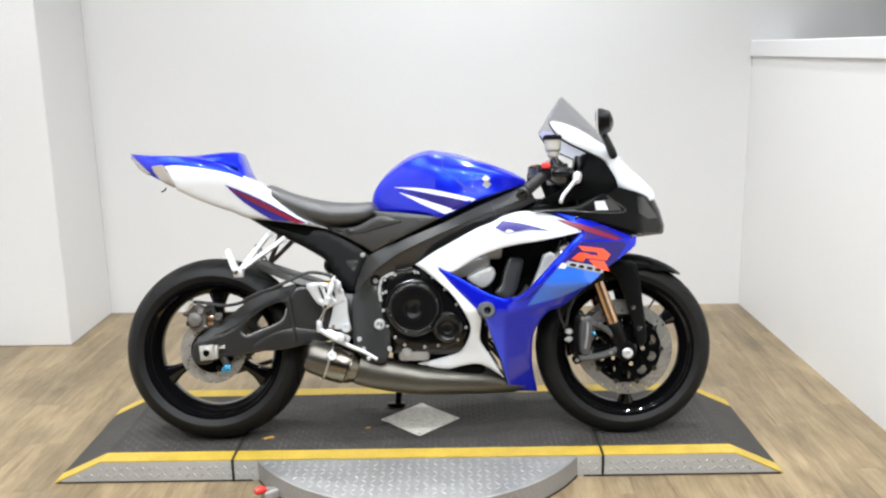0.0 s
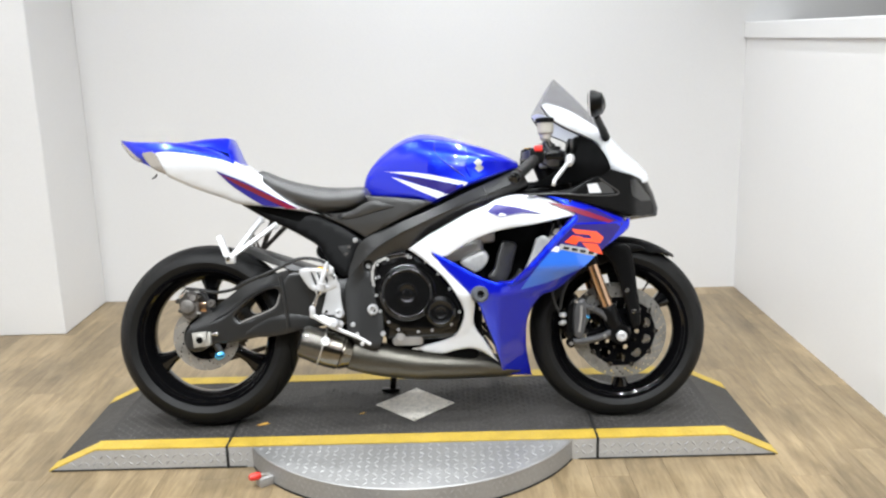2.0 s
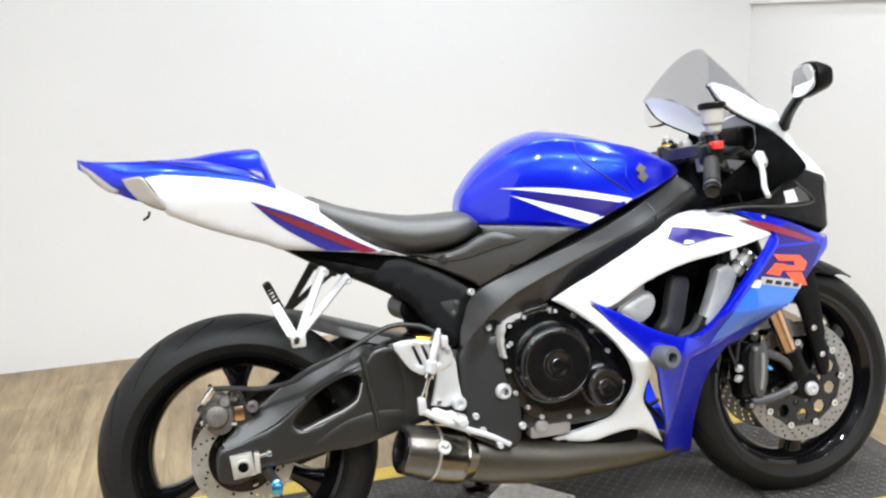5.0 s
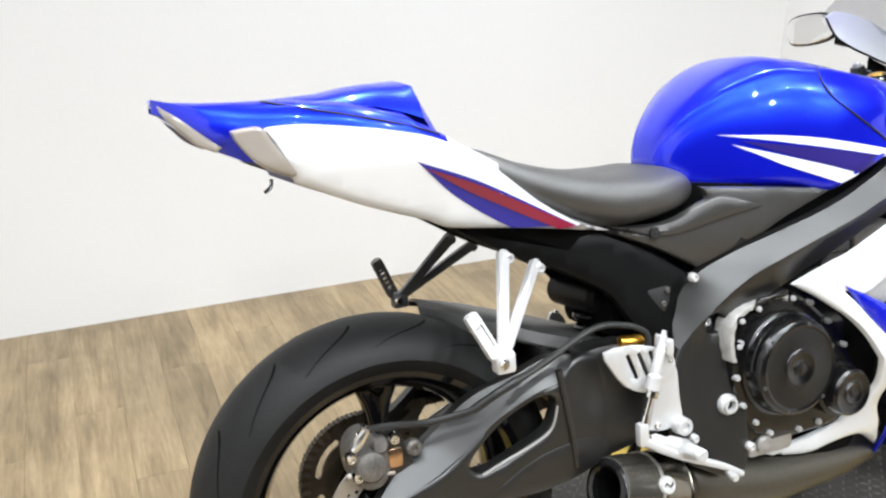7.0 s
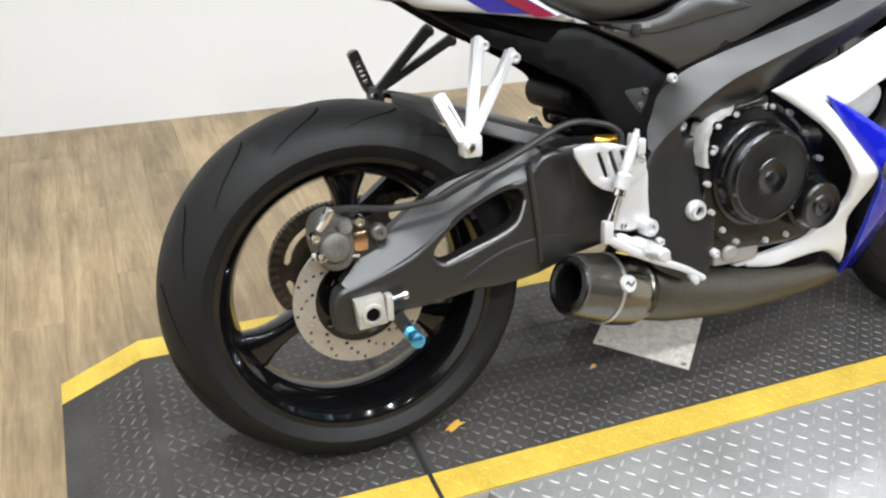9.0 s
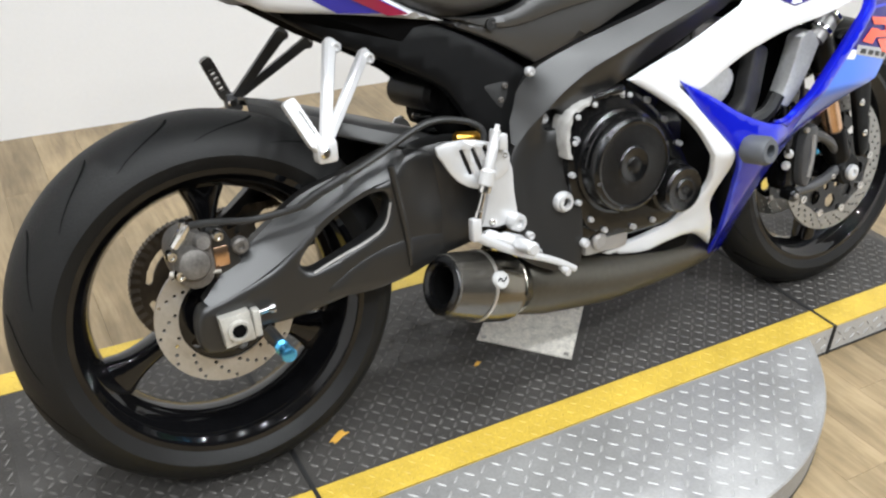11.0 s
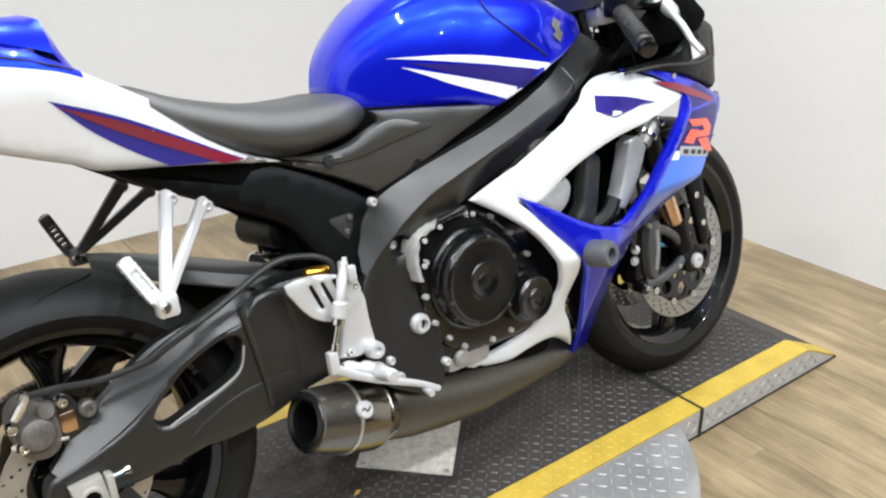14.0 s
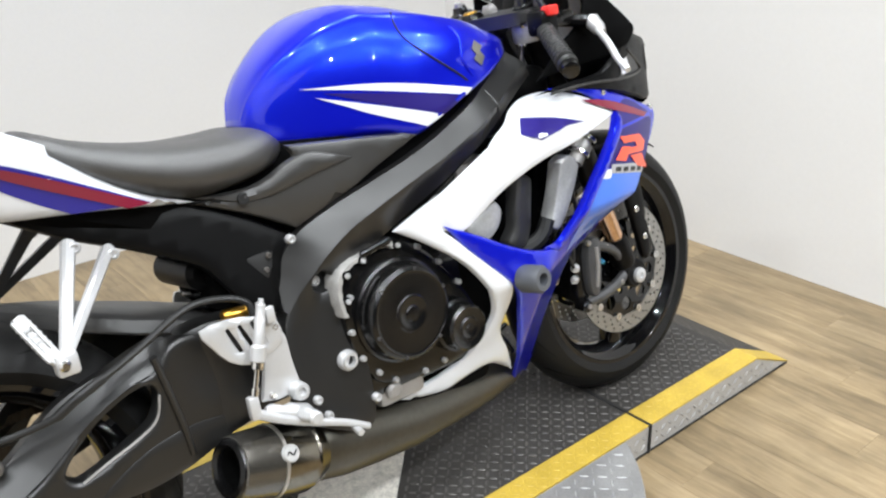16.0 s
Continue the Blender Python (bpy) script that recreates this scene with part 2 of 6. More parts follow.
def panel(outline, depth, thick=0.004, rnd=0.006, holes=(), grid=0.02, side=-1, per=6):
    """A moulded panel: an outline in x and z, lying at y = side * depth(x, z), with rounded rims."""
    loops = [np.array([tuple(v) for v in spline(o, per, True)]) for o in (outline, *holes)]
    pts, edges = [], []
    for lp in loops:
        k = len(pts)
        pts += [tuple(v) for v in lp]
        edges += [(k + a, k + (a + 1) % len(lp)) for a in range(len(lp))]
    rim = len(pts)
    lo, hi = loops[0].min(0), loops[0].max(0)
    gx, gz = np.meshgrid(np.arange(lo[0], hi[0], grid), np.arange(lo[1], hi[1], grid))
    cand = [np.stack([gx.ravel(), gz.ravel()], 1) + 0.37 * grid]
    want = [max(0.7 * grid, 1.3 * rnd)]
    for lp in loops:
        tan = np.roll(lp, -1, 0) - np.roll(lp, 1, 0)
        nor = np.stack([-tan[:, 1], tan[:, 0]], 1) / np.maximum(np.linalg.norm(tan, axis=1, keepdims=True), 1e-9)
        for inset in (0.3 * rnd, rnd) if rnd > 0 else ():
            for sg in (1, -1):
                cand.append(lp + sg * nor * inset)
                want.append(0.85 * inset)
    for c, w in zip(cand, want):
        ok = inside(c, loops[0])
        for lp in loops[1:]:
            ok &= ~inside(c, lp)
        for lp in loops:
            ok &= rim_distance(c, lp) >= w
        pts += [tuple(v) for v in c[ok]]
    v2, _, f2, *_ = geometry.delaunay_2d_cdt([Vector(p) for p in pts], edges, [], 1, 1e-6)
    v2 = np.array([tuple(v) for v in v2])
    tri = np.array([f for f in f2 if len(f) == 3])
    mid = v2[tri].mean(1)
    keep = inside(mid, loops[0])
    for lp in loops[1:]:
        keep &= ~inside(mid, lp)
    tri = tri[keep]
    d = np.min([rim_distance(v2, lp) for lp in loops], axis=0)
    drop = np.where(d < rnd, rnd - np.sqrt(np.maximum(rnd**2 - (rnd - np.minimum(d, rnd)) ** 2, 0)), 0) if rnd > 0 else 0 * d
    bm = bmesh.new()
    face = [depth(x, z) for x, z in v2]
    top = [bm.verts.new((x, side * (y - o), z)) for (x, z), y, o in zip(v2, face, drop)]
    bot = [bm.verts.new((x, side * (y - rnd - thick), z)) for (x, z), y in zip(v2, face)]
    count = {}
    for a, b, c in tri:
        bm.faces.new((top[a], top[b], top[c]))
        bm.faces.new((bot[c], bot[b], bot[a]))
        for e in ((a, b), (b, c), (c, a)):
            key = (min(e), max(e))
            count[key] = count.get(key, 0) + 1
    for (a, b), n in count.items():
        if n == 1:
            bm.faces.new((top[a], top[b], bot[b], bot[a]))
    for v in [v for v in bm.verts if not v.link_faces]:
        bm.verts.remove(v)
    return bm


def flat(y):
    return lambda x, z: y


def loft(rings, closed=True, caps=True):
    bm = bmesh.new()
    vs = [[bm.verts.new(p) for p in r] for r in rings]
    n = len(vs[0])
    for r, q in zip(vs, vs[1:]):
        for a in range(n if closed else n - 1):
            b = (a + 1) % n
            bm.faces.new((r[a], r[b], q[b], q[a]))
    if caps and closed:
        bm.faces.new(vs[0]), bm.faces.new(vs[-1])
    return bm


def lathe(profile, n=64, centre=(0, 0, 0), closed=True):
    """Turned about the y axis: profile of (radius, y)."""
    rings = []
    for k in range(n):
        a = 2 * math.pi * k / n
        rings.append([Vector(centre) + Vector((r * math.cos(a), y, r * math.sin(a))) for r, y in profile])
    rings.append(rings[0])
    bm = loft(rings, closed, False)
    bmesh.ops.remove_doubles(bm, verts=bm.verts, dist=1e-6)
    return bm


def tube(pts, radius, n=10, per=6, smooth=True, taper=None):
    line = spline(pts, per) if smooth and len(pts) > 2 else [Vector(p) for p in pts]
    rings, up = [], None
    for k, p in enumerate(line):
        d = (line[min(k + 1, len(line) - 1)] - line[max(k - 1, 0)]).normalized()
        if up is None:
            up = d.orthogonal().normalized()
        up = (up - d * up.dot(d)).normalized()
        side = d.cross(up)
        r = radius if taper is None else radius + (taper - radius) * k / (len(line) - 1)
        rings.append([p + r * (math.cos(a) * up + math.sin(a) * side) for a in (2 * math.pi * j / n for j in range(n))])
    return loft(rings)


def rod(p0, p1, profile, n=24, caps=True):
    """Turned about the line p0 to p1: profile of (share of the way, radius)."""
    p0, p1 = Vector(p0), Vector(p1)
    d = p1 - p0
    up = d.normalized().orthogonal().normalized()
    side = d.normalized().cross(up)
    rings = [[p0 + d * s + max(r, 1e-4) * (math.cos(a) * up + math.sin(a) * side) for a in (2 * math.pi * j / n for j in range(n))] for s, r in profile]
    return loft(rings, True, caps)


def bolt(p, way, r=0.008, h=0.006, n=12):
    p, way = Vector(p), Vector(way).normalized()
    return rod(p - way * 0.004, p + way * h, [(0, r), (0.75, r), (1, r * 0.75), (1, r * 0.5), (0.7, r * 0.42), (0.7, 0.0001)], n)


def join(*bms):
    out = bmesh.new()
    for b in bms:
        me = bpy.data.meshes.new("tmp")
        b.to_mesh(me)
        b.free()
        out.from_mesh(me)
        bpy.data.meshes.remove(me)
    return out


# ---------------------------------------------------------------- room


def structure(name, bm, material, label="", smooth=0):
    return tagged(part(name, bm, material, None, label, smooth), kind="structure")


WEST, EAST, NORTH, SOUTH = -2.31, 1.685, 1.742, -9.0
structure("wall_north", box((WEST - 0.2, NORTH, 0), (3.2, NORTH + 0.2, CEILING_Z)), WALL, "plain white painted back wall")
structure("wall_pier", prism([(WEST, 1.197), (-1.736, 1.197), (-1.736, NORTH - 0.001), (WEST, NORTH - 0.001)], 0, CEILING_Z, 0.004), WALL, "white painted wall pier standing proud")
structure("wall_west", box((WEST - 0.2, -1.6, 0), (WEST, NORTH, CEILING_Z)), WALL, "plain white painted side wall")
# unseen outer walls: the room's dimness is put into their dark colour
DIM = worn(mat("dim_room_grey", (0.07, 0.07, 0.072), 0.75), 2.0, 0.1)
structure("wall_west_rear", box((-5.2, SOUTH, 0), (-5.0, -1.6, CEILING_Z)), DIM, "unseen wall coloured dark for a dim room")
structure("wall_west_return", box((-5.2, -1.6, 0), (WEST - 0.2, -1.4, CEILING_Z)), DIM, "unseen wall coloured dark for a dim room")
structure("wall_half", box((EAST, -2.0, 0), (EAST + 0.2, NORTH - 0.001, 1.315)), WALL, "white painted half-height wall")
structure("wall_cap", box((EAST - 0.012, -2.0, 1.316), (EAST + 0.215, NORTH - 0.001, 1.396), 0.005), LEDGE, "smooth white ledge capping the half wall")
structure("wall_east", box((3.0, -2.0, 0), (3.2, NORTH - 0.001, CEILING_Z)), WALL)
structure("wall_east_return", box((3.2, -2.2, 0), (5.2, -2.0, CEILING_Z)), DIM, "unseen wall coloured dark for a dim room")
structure("wall_east_rear", box((5.0, SOUTH, 0), (5.2, -2.2, CEILING_Z)), DIM, "unseen wall coloured dark for a dim room")
structure("wall_south", box((-5.2, SOUTH - 0.2, 0), (5.2, SOUTH, CEILING_Z)), DIM, "unseen wall coloured dark for a dim room")
structure("ceiling", box((-5.2, SOUTH - 0.2, CEILING_Z), (5.2, NORTH + 0.2, CEILING_Z + 0.15)), CEIL)
floor = structure("floor", box((-5.2, SOUTH - 0.2, -0.2), (5.2, NORTH + 0.2, -0.006)), worn(mat("floor_bed", (0.10, 0.075, 0.05), 0.6), 3, 0.2), "blond oak plank floor with long grain")


def ceiling_lamp(x, y):
    o = thing("ceiling_lamp", "small round white recessed ceiling lamp, lit", "lamp", pose(x, y, CEILING_Z), "ceiling lamps")
    part("trim", lathe([(0.05, -0.001), (0.075, -0.001), (0.08, -0.008), (0.075, -0.014), (0.05, -0.012)], 24), LEDGE, o).rotation_euler = (radians(90), 0, 0)
    d = bpy.data.lights.new("lamp", "AREA")
    d.shape, d.size, d.energy, d.color = "DISK", 0.048, LAMP_WATTS * LAMP_SHARES[(y > -1.5) + (y > 0)], (0.925, 0.968, 1.0)
    d.spread = radians(134)
    lamp = new("bulb", d)
    lamp.parent = o
    lamp.location = (0, 0, -0.016)
    return o


for x, y in LAMP_SPOTS:
    ceiling_lamp(x, y)

# ---------------------------------------------------------------- lift platform with turntable
ZP = 0.075
PX, FOOT, PY0, PY1 = 1.04, 1.20, -0.245, 0.375


def lugs(lo, hi, z, keep, pitch=0.026, long=0.019, wide=0.0058, high=0.0016):
    """Tread-plate lugs, alternating crosswise."""
    verts, faces = [], []
    for i in range(int((hi[0] - lo[0]) / pitch) + 1):
        for j in range(int((hi[1] - lo[1]) / pitch) + 1):
            x, y = lo[0] + i * pitch, lo[1] + j * pitch
            if not keep(x, y):
                continue
            a = radians(45 if (i + j) % 2 else -45)
            c, s, k = math.cos(a), math.sin(a), len(verts)
            for u, v, w in ((-1, 0, 0), (-0.4, 1, 0), (0.4, 1, 0), (1, 0, 0), (0.4, -1, 0), (-0.4, -1, 0), (-0.5, 0, 1), (0.5, 0, 1)):
                px, py = u * long / 2, v * wide / 2
                vx, vy = x + c * px - s * py, y + s * px + c * py
                verts.append((vx, vy, z(vx, vy) + w * high))
            faces += [(k, k + 5, k + 6), (k + 5, k + 4, k + 7, k + 6), (k + 4, k + 3, k + 7), (k + 3, k + 2, k + 7), (k + 2, k + 1, k + 6, k + 7), (k + 1, k, k + 6)]
    me = bpy.data.meshes.new("tread_lugs")
    me.from_pydata(verts, [], faces)
    return me


def deck_z(x):
    return ZP if abs(x) <= PX else ZP * max(0.03, (FOOT - abs(x)) / (FOOT - PX))


def deck(x0, x1, y0, y1, z=0.0, xs=None):
    """A strip of the deck, bent down over the ramps."""
    xs = xs or ([x0, x1])
    bm = bmesh.new()
    rows = [[bm.verts.new((x, y, deck_z(x) + z)) for y in (y0, y1)] + [bm.verts.new((x, y, 0.0005)) for y in (y1, y0)] for x in xs]
    for a, b in zip(rows, rows[1:]):
        for k in range(4):
            bm.faces.new((a[k], a[(k + 1) % 4], b[(k + 1) % 4], b[k]))
    bm.faces.new(rows[0]), bm.faces.new(rows[-1])
    return bm


platform = thing("lift_platform", "low black tread-plate lift platform with yellow edges", "lift platform")
for x0, x1, xs in ((-FOOT, -0.609, [-FOOT, -PX, -0.609]), (-0.605, 0.605, [-0.605, 0.605]), (0.609, FOOT, [0.609, PX, FOOT])):
    part("deck", deck(x0, x1, PY0, PY1, 0, xs), PLATE, platform, "black painted tread plate" , 0)
    for y0, y1 in ((PY0 - 0.0015, PY0 + 0.064), (PY1 - 0.064, PY1 + 0.0015)):
        bm = bmesh.new()
        low = [[bm.verts.new((x, y, deck_z(x) + h)) for x in xs] for y, h in ((y0, -0.003), (y0, 0.0012), (y1, 0.0012), (y1, -0.003))]
        for p, q in zip(low, low[1:] + low[:1]):
            for k in range(len(xs) - 1):
                bm.faces.new((p[k], p[k + 1], q[k + 1], q[k]))
        part("yellow_edge", bm, YELLOW, platform, "worn yellow painted edge strip", 0)
    for y, s in ((PY0, -1), (PY1, 1)):
        bm = bmesh.new()
        rows = [[bm.verts.new((x, y + s * o, h if h < 0.01 else deck_z(x) - 0.0035)) for x in xs] for o, h in ((0.0002, 0.001), (0.0022, 0.001), (0.0022, 1), (0.0002, 1))]
        for p, q in zip(rows, rows[1:] + rows[:1]):
            for k in range(len(xs) - 1):
                bm.faces.new((p[k], p[k + 1], q[k + 1], q[k]))
        part("side_plate", bm, SIDEALU, platform, "bare aluminium tread-plate side", 0)
for x in (-0.607, 0.607):
    part("seam", box((x - 0.004, PY0 - 0.006, 0.0), (x + 0.004, PY1 + 0.004, ZP + 0.002)), SEAM, platform, "black rubber seam")

DISC_Y, DISC_R, DISC_Z = 0.045, 0.600, 0.0735
bm = lathe([(0.0001, 0.0), (DISC_R - 0.003, 0.0), (DISC_R, 0.003), (DISC_R, DISC_Z - 0.001), (0.0001, DISC_Z - 0.001)], 96)
bmesh.ops.rotate(bm, verts=bm.verts, matrix=Matrix.Rotation(radians(-90), 3, "X"))
bmesh.ops.translate(bm, verts=bm.verts, vec=(0, DISC_Y, DISC_Z))
bmesh.ops.bisect_plane(bm, geom=bm.verts[:] + bm.edges[:] + bm.faces[:], plane_co=(0, PY0 - 0.004, 0), plane_no=(0, 1, 0), clear_outer=True)
part("turntable", bm, ALU, platform, "round bare aluminium tread-plate turntable", 30)
bm = prism([(-0.140, 0.062), (0.002, -0.084), (0.142, 0.062), (0.002, 0.207)], ZP + 0.0005, ZP + 0.0035)
part("diamond_plate", bm, worn(mat("scuffed_steel", (0.70, 0.665, 0.60), 0.5, 0.2), 60, 0.35, 0.0008, 3), platform, "scuffed bare steel diamond cover plate", 0)
for x, y in ((-0.122, 0.062), (0.002, -0.066), (0.124, 0.062), (0.002, 0.189)):
    part("screw", rod((x, y, ZP + 0.003), (x, y, ZP + 0.005), [(0, 0.006), (0.6, 0.006), (1, 0.004)], 12), STEEL, platform)


def in_diamond(x, y):
    return abs(x - 0.002) / 0.15 + abs(y - 0.062) / 0.155 < 1


me = lugs((-FOOT + 0.03, PY0 + 0.078), (FOOT - 0.02, PY1 - 0.075), lambda x, y: deck_z(x) - 0.0002, lambda x, y: not in_diamond(x, y) and abs(abs(x) - 0.607) > 0.016 and abs(abs(x) - PX) > 0.012 and abs(x) < FOOT - 0.03, 0.0195, 0.0205, 0.0064, 0.0019)
me.materials.append(LUGBLACK)
tagged(new("tread_lug", me), kind="stuff").parent = platform
me = lugs((-0.6, -0.57), (0.6, PY0 - 0.012), lambda x, y: DISC_Z - 0.0002, lambda x, y: math.hypot(x, y - DISC_Y) < DISC_R - 0.014, 0.0275, 0.0245, 0.0058, 0.0018)
me.materials.append(LUGALU)
tagged(new("tread_lug", me), kind="stuff").parent = platform
me = lugs((-1.19, 0.0), (1.19, 0.075), lambda x, y: 0.0, lambda x, y: 0.01 < y < deck_z(x) - 0.014 and not (abs(x) < 0.535), 0.024, 0.021, 0.0065, 0.0024)
for v in me.vertices:
    v.co = (v.co.x, PY0 - 0.002 - v.co.z, v.co.y)
me.materials.append(LUGALU)
tagged(new("tread_lug", me), kind="stuff").parent = platform
rows = []
for k in range(118):
    a = radians(208 + 124 * k / 117)
    rows.append((a, 0.018 + 0.020 * (k % 2)))
rows += [(a, h + 0.036) for a, h in rows if h < 0.03]
verts, faces = [], []
for a, h in rows:
    if DISC_Y + DISC_R * math.sin(a) > PY0 - 0.012 or h > 0.066:
        continue
    k, lean = len(verts), (0.8 if len(verts) % 16 else -0.8)
    for u, v, w in ((-1, 0, 0), (-0.4, 1, 0), (0.4, 1, 0), (1, 0, 0), (0.4, -1, 0), (-0.4, -1, 0), (-0.5, 0, 1), (0.5, 0, 1)):
        du, dv = u * 0.008 * 0.7 - v * 0.0028 * lean, u * 0.008 * lean + v * 0.0028 * 0.7
        b = a + du / DISC_R
        verts.append(((DISC_R + 0.0006 * w - 0.0002) * math.cos(b), DISC_Y + (DISC_R + 0.0006 * w - 0.0002) * math.sin(b), h + dv))
    faces += [(k, k + 5, k + 6), (k + 5, k + 4, k + 7, k + 6), (k + 4, k + 3, k + 7), (k + 3, k + 2, k + 7), (k + 2, k + 1, k + 6, k + 7), (k + 1, k, k + 6)]
me = bpy.data.meshes.new("tread_lugs")
me.from_pydata(verts, [], faces)
me.materials.append(LUGALU)
tagged(new("tread_lug", me), kind="stuff").parent = platform

for y0, y1 in ((PY0 + 0.008, PY0 + 0.056), (PY1 - 0.056, PY1 - 0.008)):
    me = lugs((-FOOT + 0.03, y0), (FOOT - 0.02, y1), lambda x, y: deck_z(x) + 0.001, lambda x, y: abs(abs(x) - 0.607) > 0.016 and abs(abs(x) - PX) > 0.012, 0.0195, 0.016, 0.0052, 0.0013)
    me.materials.append(YELLOW)
    tagged(new("tread_lug", me), kind="stuff").parent = platform

# the shadow line at the lift's foot, drawn as thin black strips
bm = lathe([(DISC_R - 0.02, 0.0), (DISC_R + 0.0015, 0.0), (DISC_R + 0.0015, 0.006), (DISC_R - 0.02, 0.006)], 96)
bmesh.ops.rotate(bm, verts=bm.verts, matrix=Matrix.Rotation(radians(90), 3, "X"))
bmesh.ops.translate(bm, verts=bm.verts, vec=(0, DISC_Y, 0.0005))
bmesh.ops.bisect_plane(bm, geom=bm.verts[:] + bm.edges[:] + bm.faces[:], plane_co=(0, PY0 - 0.004, 0), plane_no=(0, 1, 0), clear_outer=True)
part("base_shadow", bm, SEAM, platform, "black foot ring painting the shadow line under the turntable", 30)
for x0, x1 in ((-FOOT + 0.01, -0.545), (0.545, FOOT - 0.01)):
    part("base_shadow", box((x0, PY0 - 0.0045, 0.0005), (x1, PY0 - 0.0023, 0.0055)), SEAM, platform, "black foot strip painting the shadow line under the platform")

# red-handled latch on the floor beside the turntable
latch = thing("floor_latch", "small grey steel latch with a red grip on the floor", "latch", pose(-0.475, -0.375, 0, 0, 0, 35))
part("bracket", box((-0.01, -0.018, 0.0), (0.055, 0.018, 0.03), 0.004), CAST, latch)
part("lever", tube([(0.03, 0, 0.026), (0.005, 0, 0.036), (-0.012, 0, 0.036)], 0.006), STEEL, latch)
part("grip", rod((0.0, 0, 0.036), (-0.036, 0, 0.038), [(0, 0.009), (0.15, 0.012), (0.8, 0.012), (1, 0.008)], 16), mat("red_grip", (0.55, 0.03, 0.02), 0.4), latch, "red plastic grip")

# ---------------------------------------------------------------- motorcycle
# its own axes: x ahead, y to its left, z up from the ground between the tyres
from mathutils.bvhtree import BVHTree

LEAN = 11.5
bike = thing("motorcycle", "blue and white sport motorcycle leaning on its side stand", "motorcycle", pose(0, -0.05, ZP + 0.004, -LEAN, 0, 0))
RX, RZ, RR = -0.694, 0.302, 0.3115
FX, FZ, FR = 0.711, 0.289, 0.3015
RIM = 0.222
SHOULDER = radians(78)


def crown(y, R, w, h):
    return R - h * (1 - math.cos(math.asin(max(-1, min(1, y * math.sin(SHOULDER) / w))))) / (1 - math.cos(SHOULDER))


def tyre_profile(R, w, h):
    prof = [(RIM + 0.006, -w * 0.80), (RIM + 0.016, -w * 0.90)]
    prof += [(crown(y, R, w, h), y) for y in (w * math.sin(SHOULDER * (2 * k / 24 - 1)) / math.sin(SHOULDER) for k in range(25))]
    prof += [(RIM + 0.016, w * 0.90), (RIM + 0.006, w * 0.80), (RIM - 0.004, w * 0.74), (RIM - 0.004, -w * 0.74)]
    return prof


def grooves(R, w, h, count, sweep):
    """Curved tread cuts, the shade in each painted as a dark sliver on the crown."""
    bm = bmesh.new()
    for k in range(count):
        for s in (-1, 1):
            a0 = 2 * math.pi * (k + 0.25 * (s + 1)) / count
            rows = []
            for j in range(9):
                u = j / 8
                y = s * w * (0.28 + 0.58 * u)
                a = a0 + sweep * (u - 0.25 * math.sin(math.pi * u))
                half = 0.0042 * math.sin(math.pi * (0.06 + 0.88 * u)) ** 0.6 / R
                r = crown(y, R, w, h) + 0.0004
                rows.append([bm.verts.new((r * math.cos(b), y, r * math.sin(b))) for b in (a - half, a + half)])
            for p, q in zip(rows, rows[1:]):
                bm.faces.new((p[0], p[1], q[1], q[0]))
    return bm


def ring_disc(r0, r1, y, thick, holes, n=72, wave=0.0):
    """A flat drilled ring facing along y."""
    out = [(r1 * math.cos(a), r1 * math.sin(a)) for a in (2 * math.pi * k / n for k in range(n))]
    inn = [((r0 + wave * math.cos(10 * a)) * math.cos(a), (r0 + wave * math.cos(10 * a)) * math.sin(a)) for a in (2 * math.pi * k / n for k in range(n))]
    cuts = [inn]
    for cx, cz, r in holes:
        cuts.append([(cx + r * math.cos(a), cz + r * math.sin(a)) for a in (2 * math.pi * k / 7 for k in range(7))])
    bm = panel(out, flat(0), thick, 0.0, cuts, 0.03, -1, 1)
    bmesh.ops.translate(bm, verts=bm.verts, vec=(0, y, 0))
    return bm


def drill(r0, r1, rows, count, size):
    return [(r * math.cos(a), r * math.sin(a), size) for j in range(rows) for k in range(count)
            for r, a in [(r0 + (r1 - r0) * (j + 0.75) / (rows + 0.5), 2 * math.pi * (k + j / rows) / count)]]


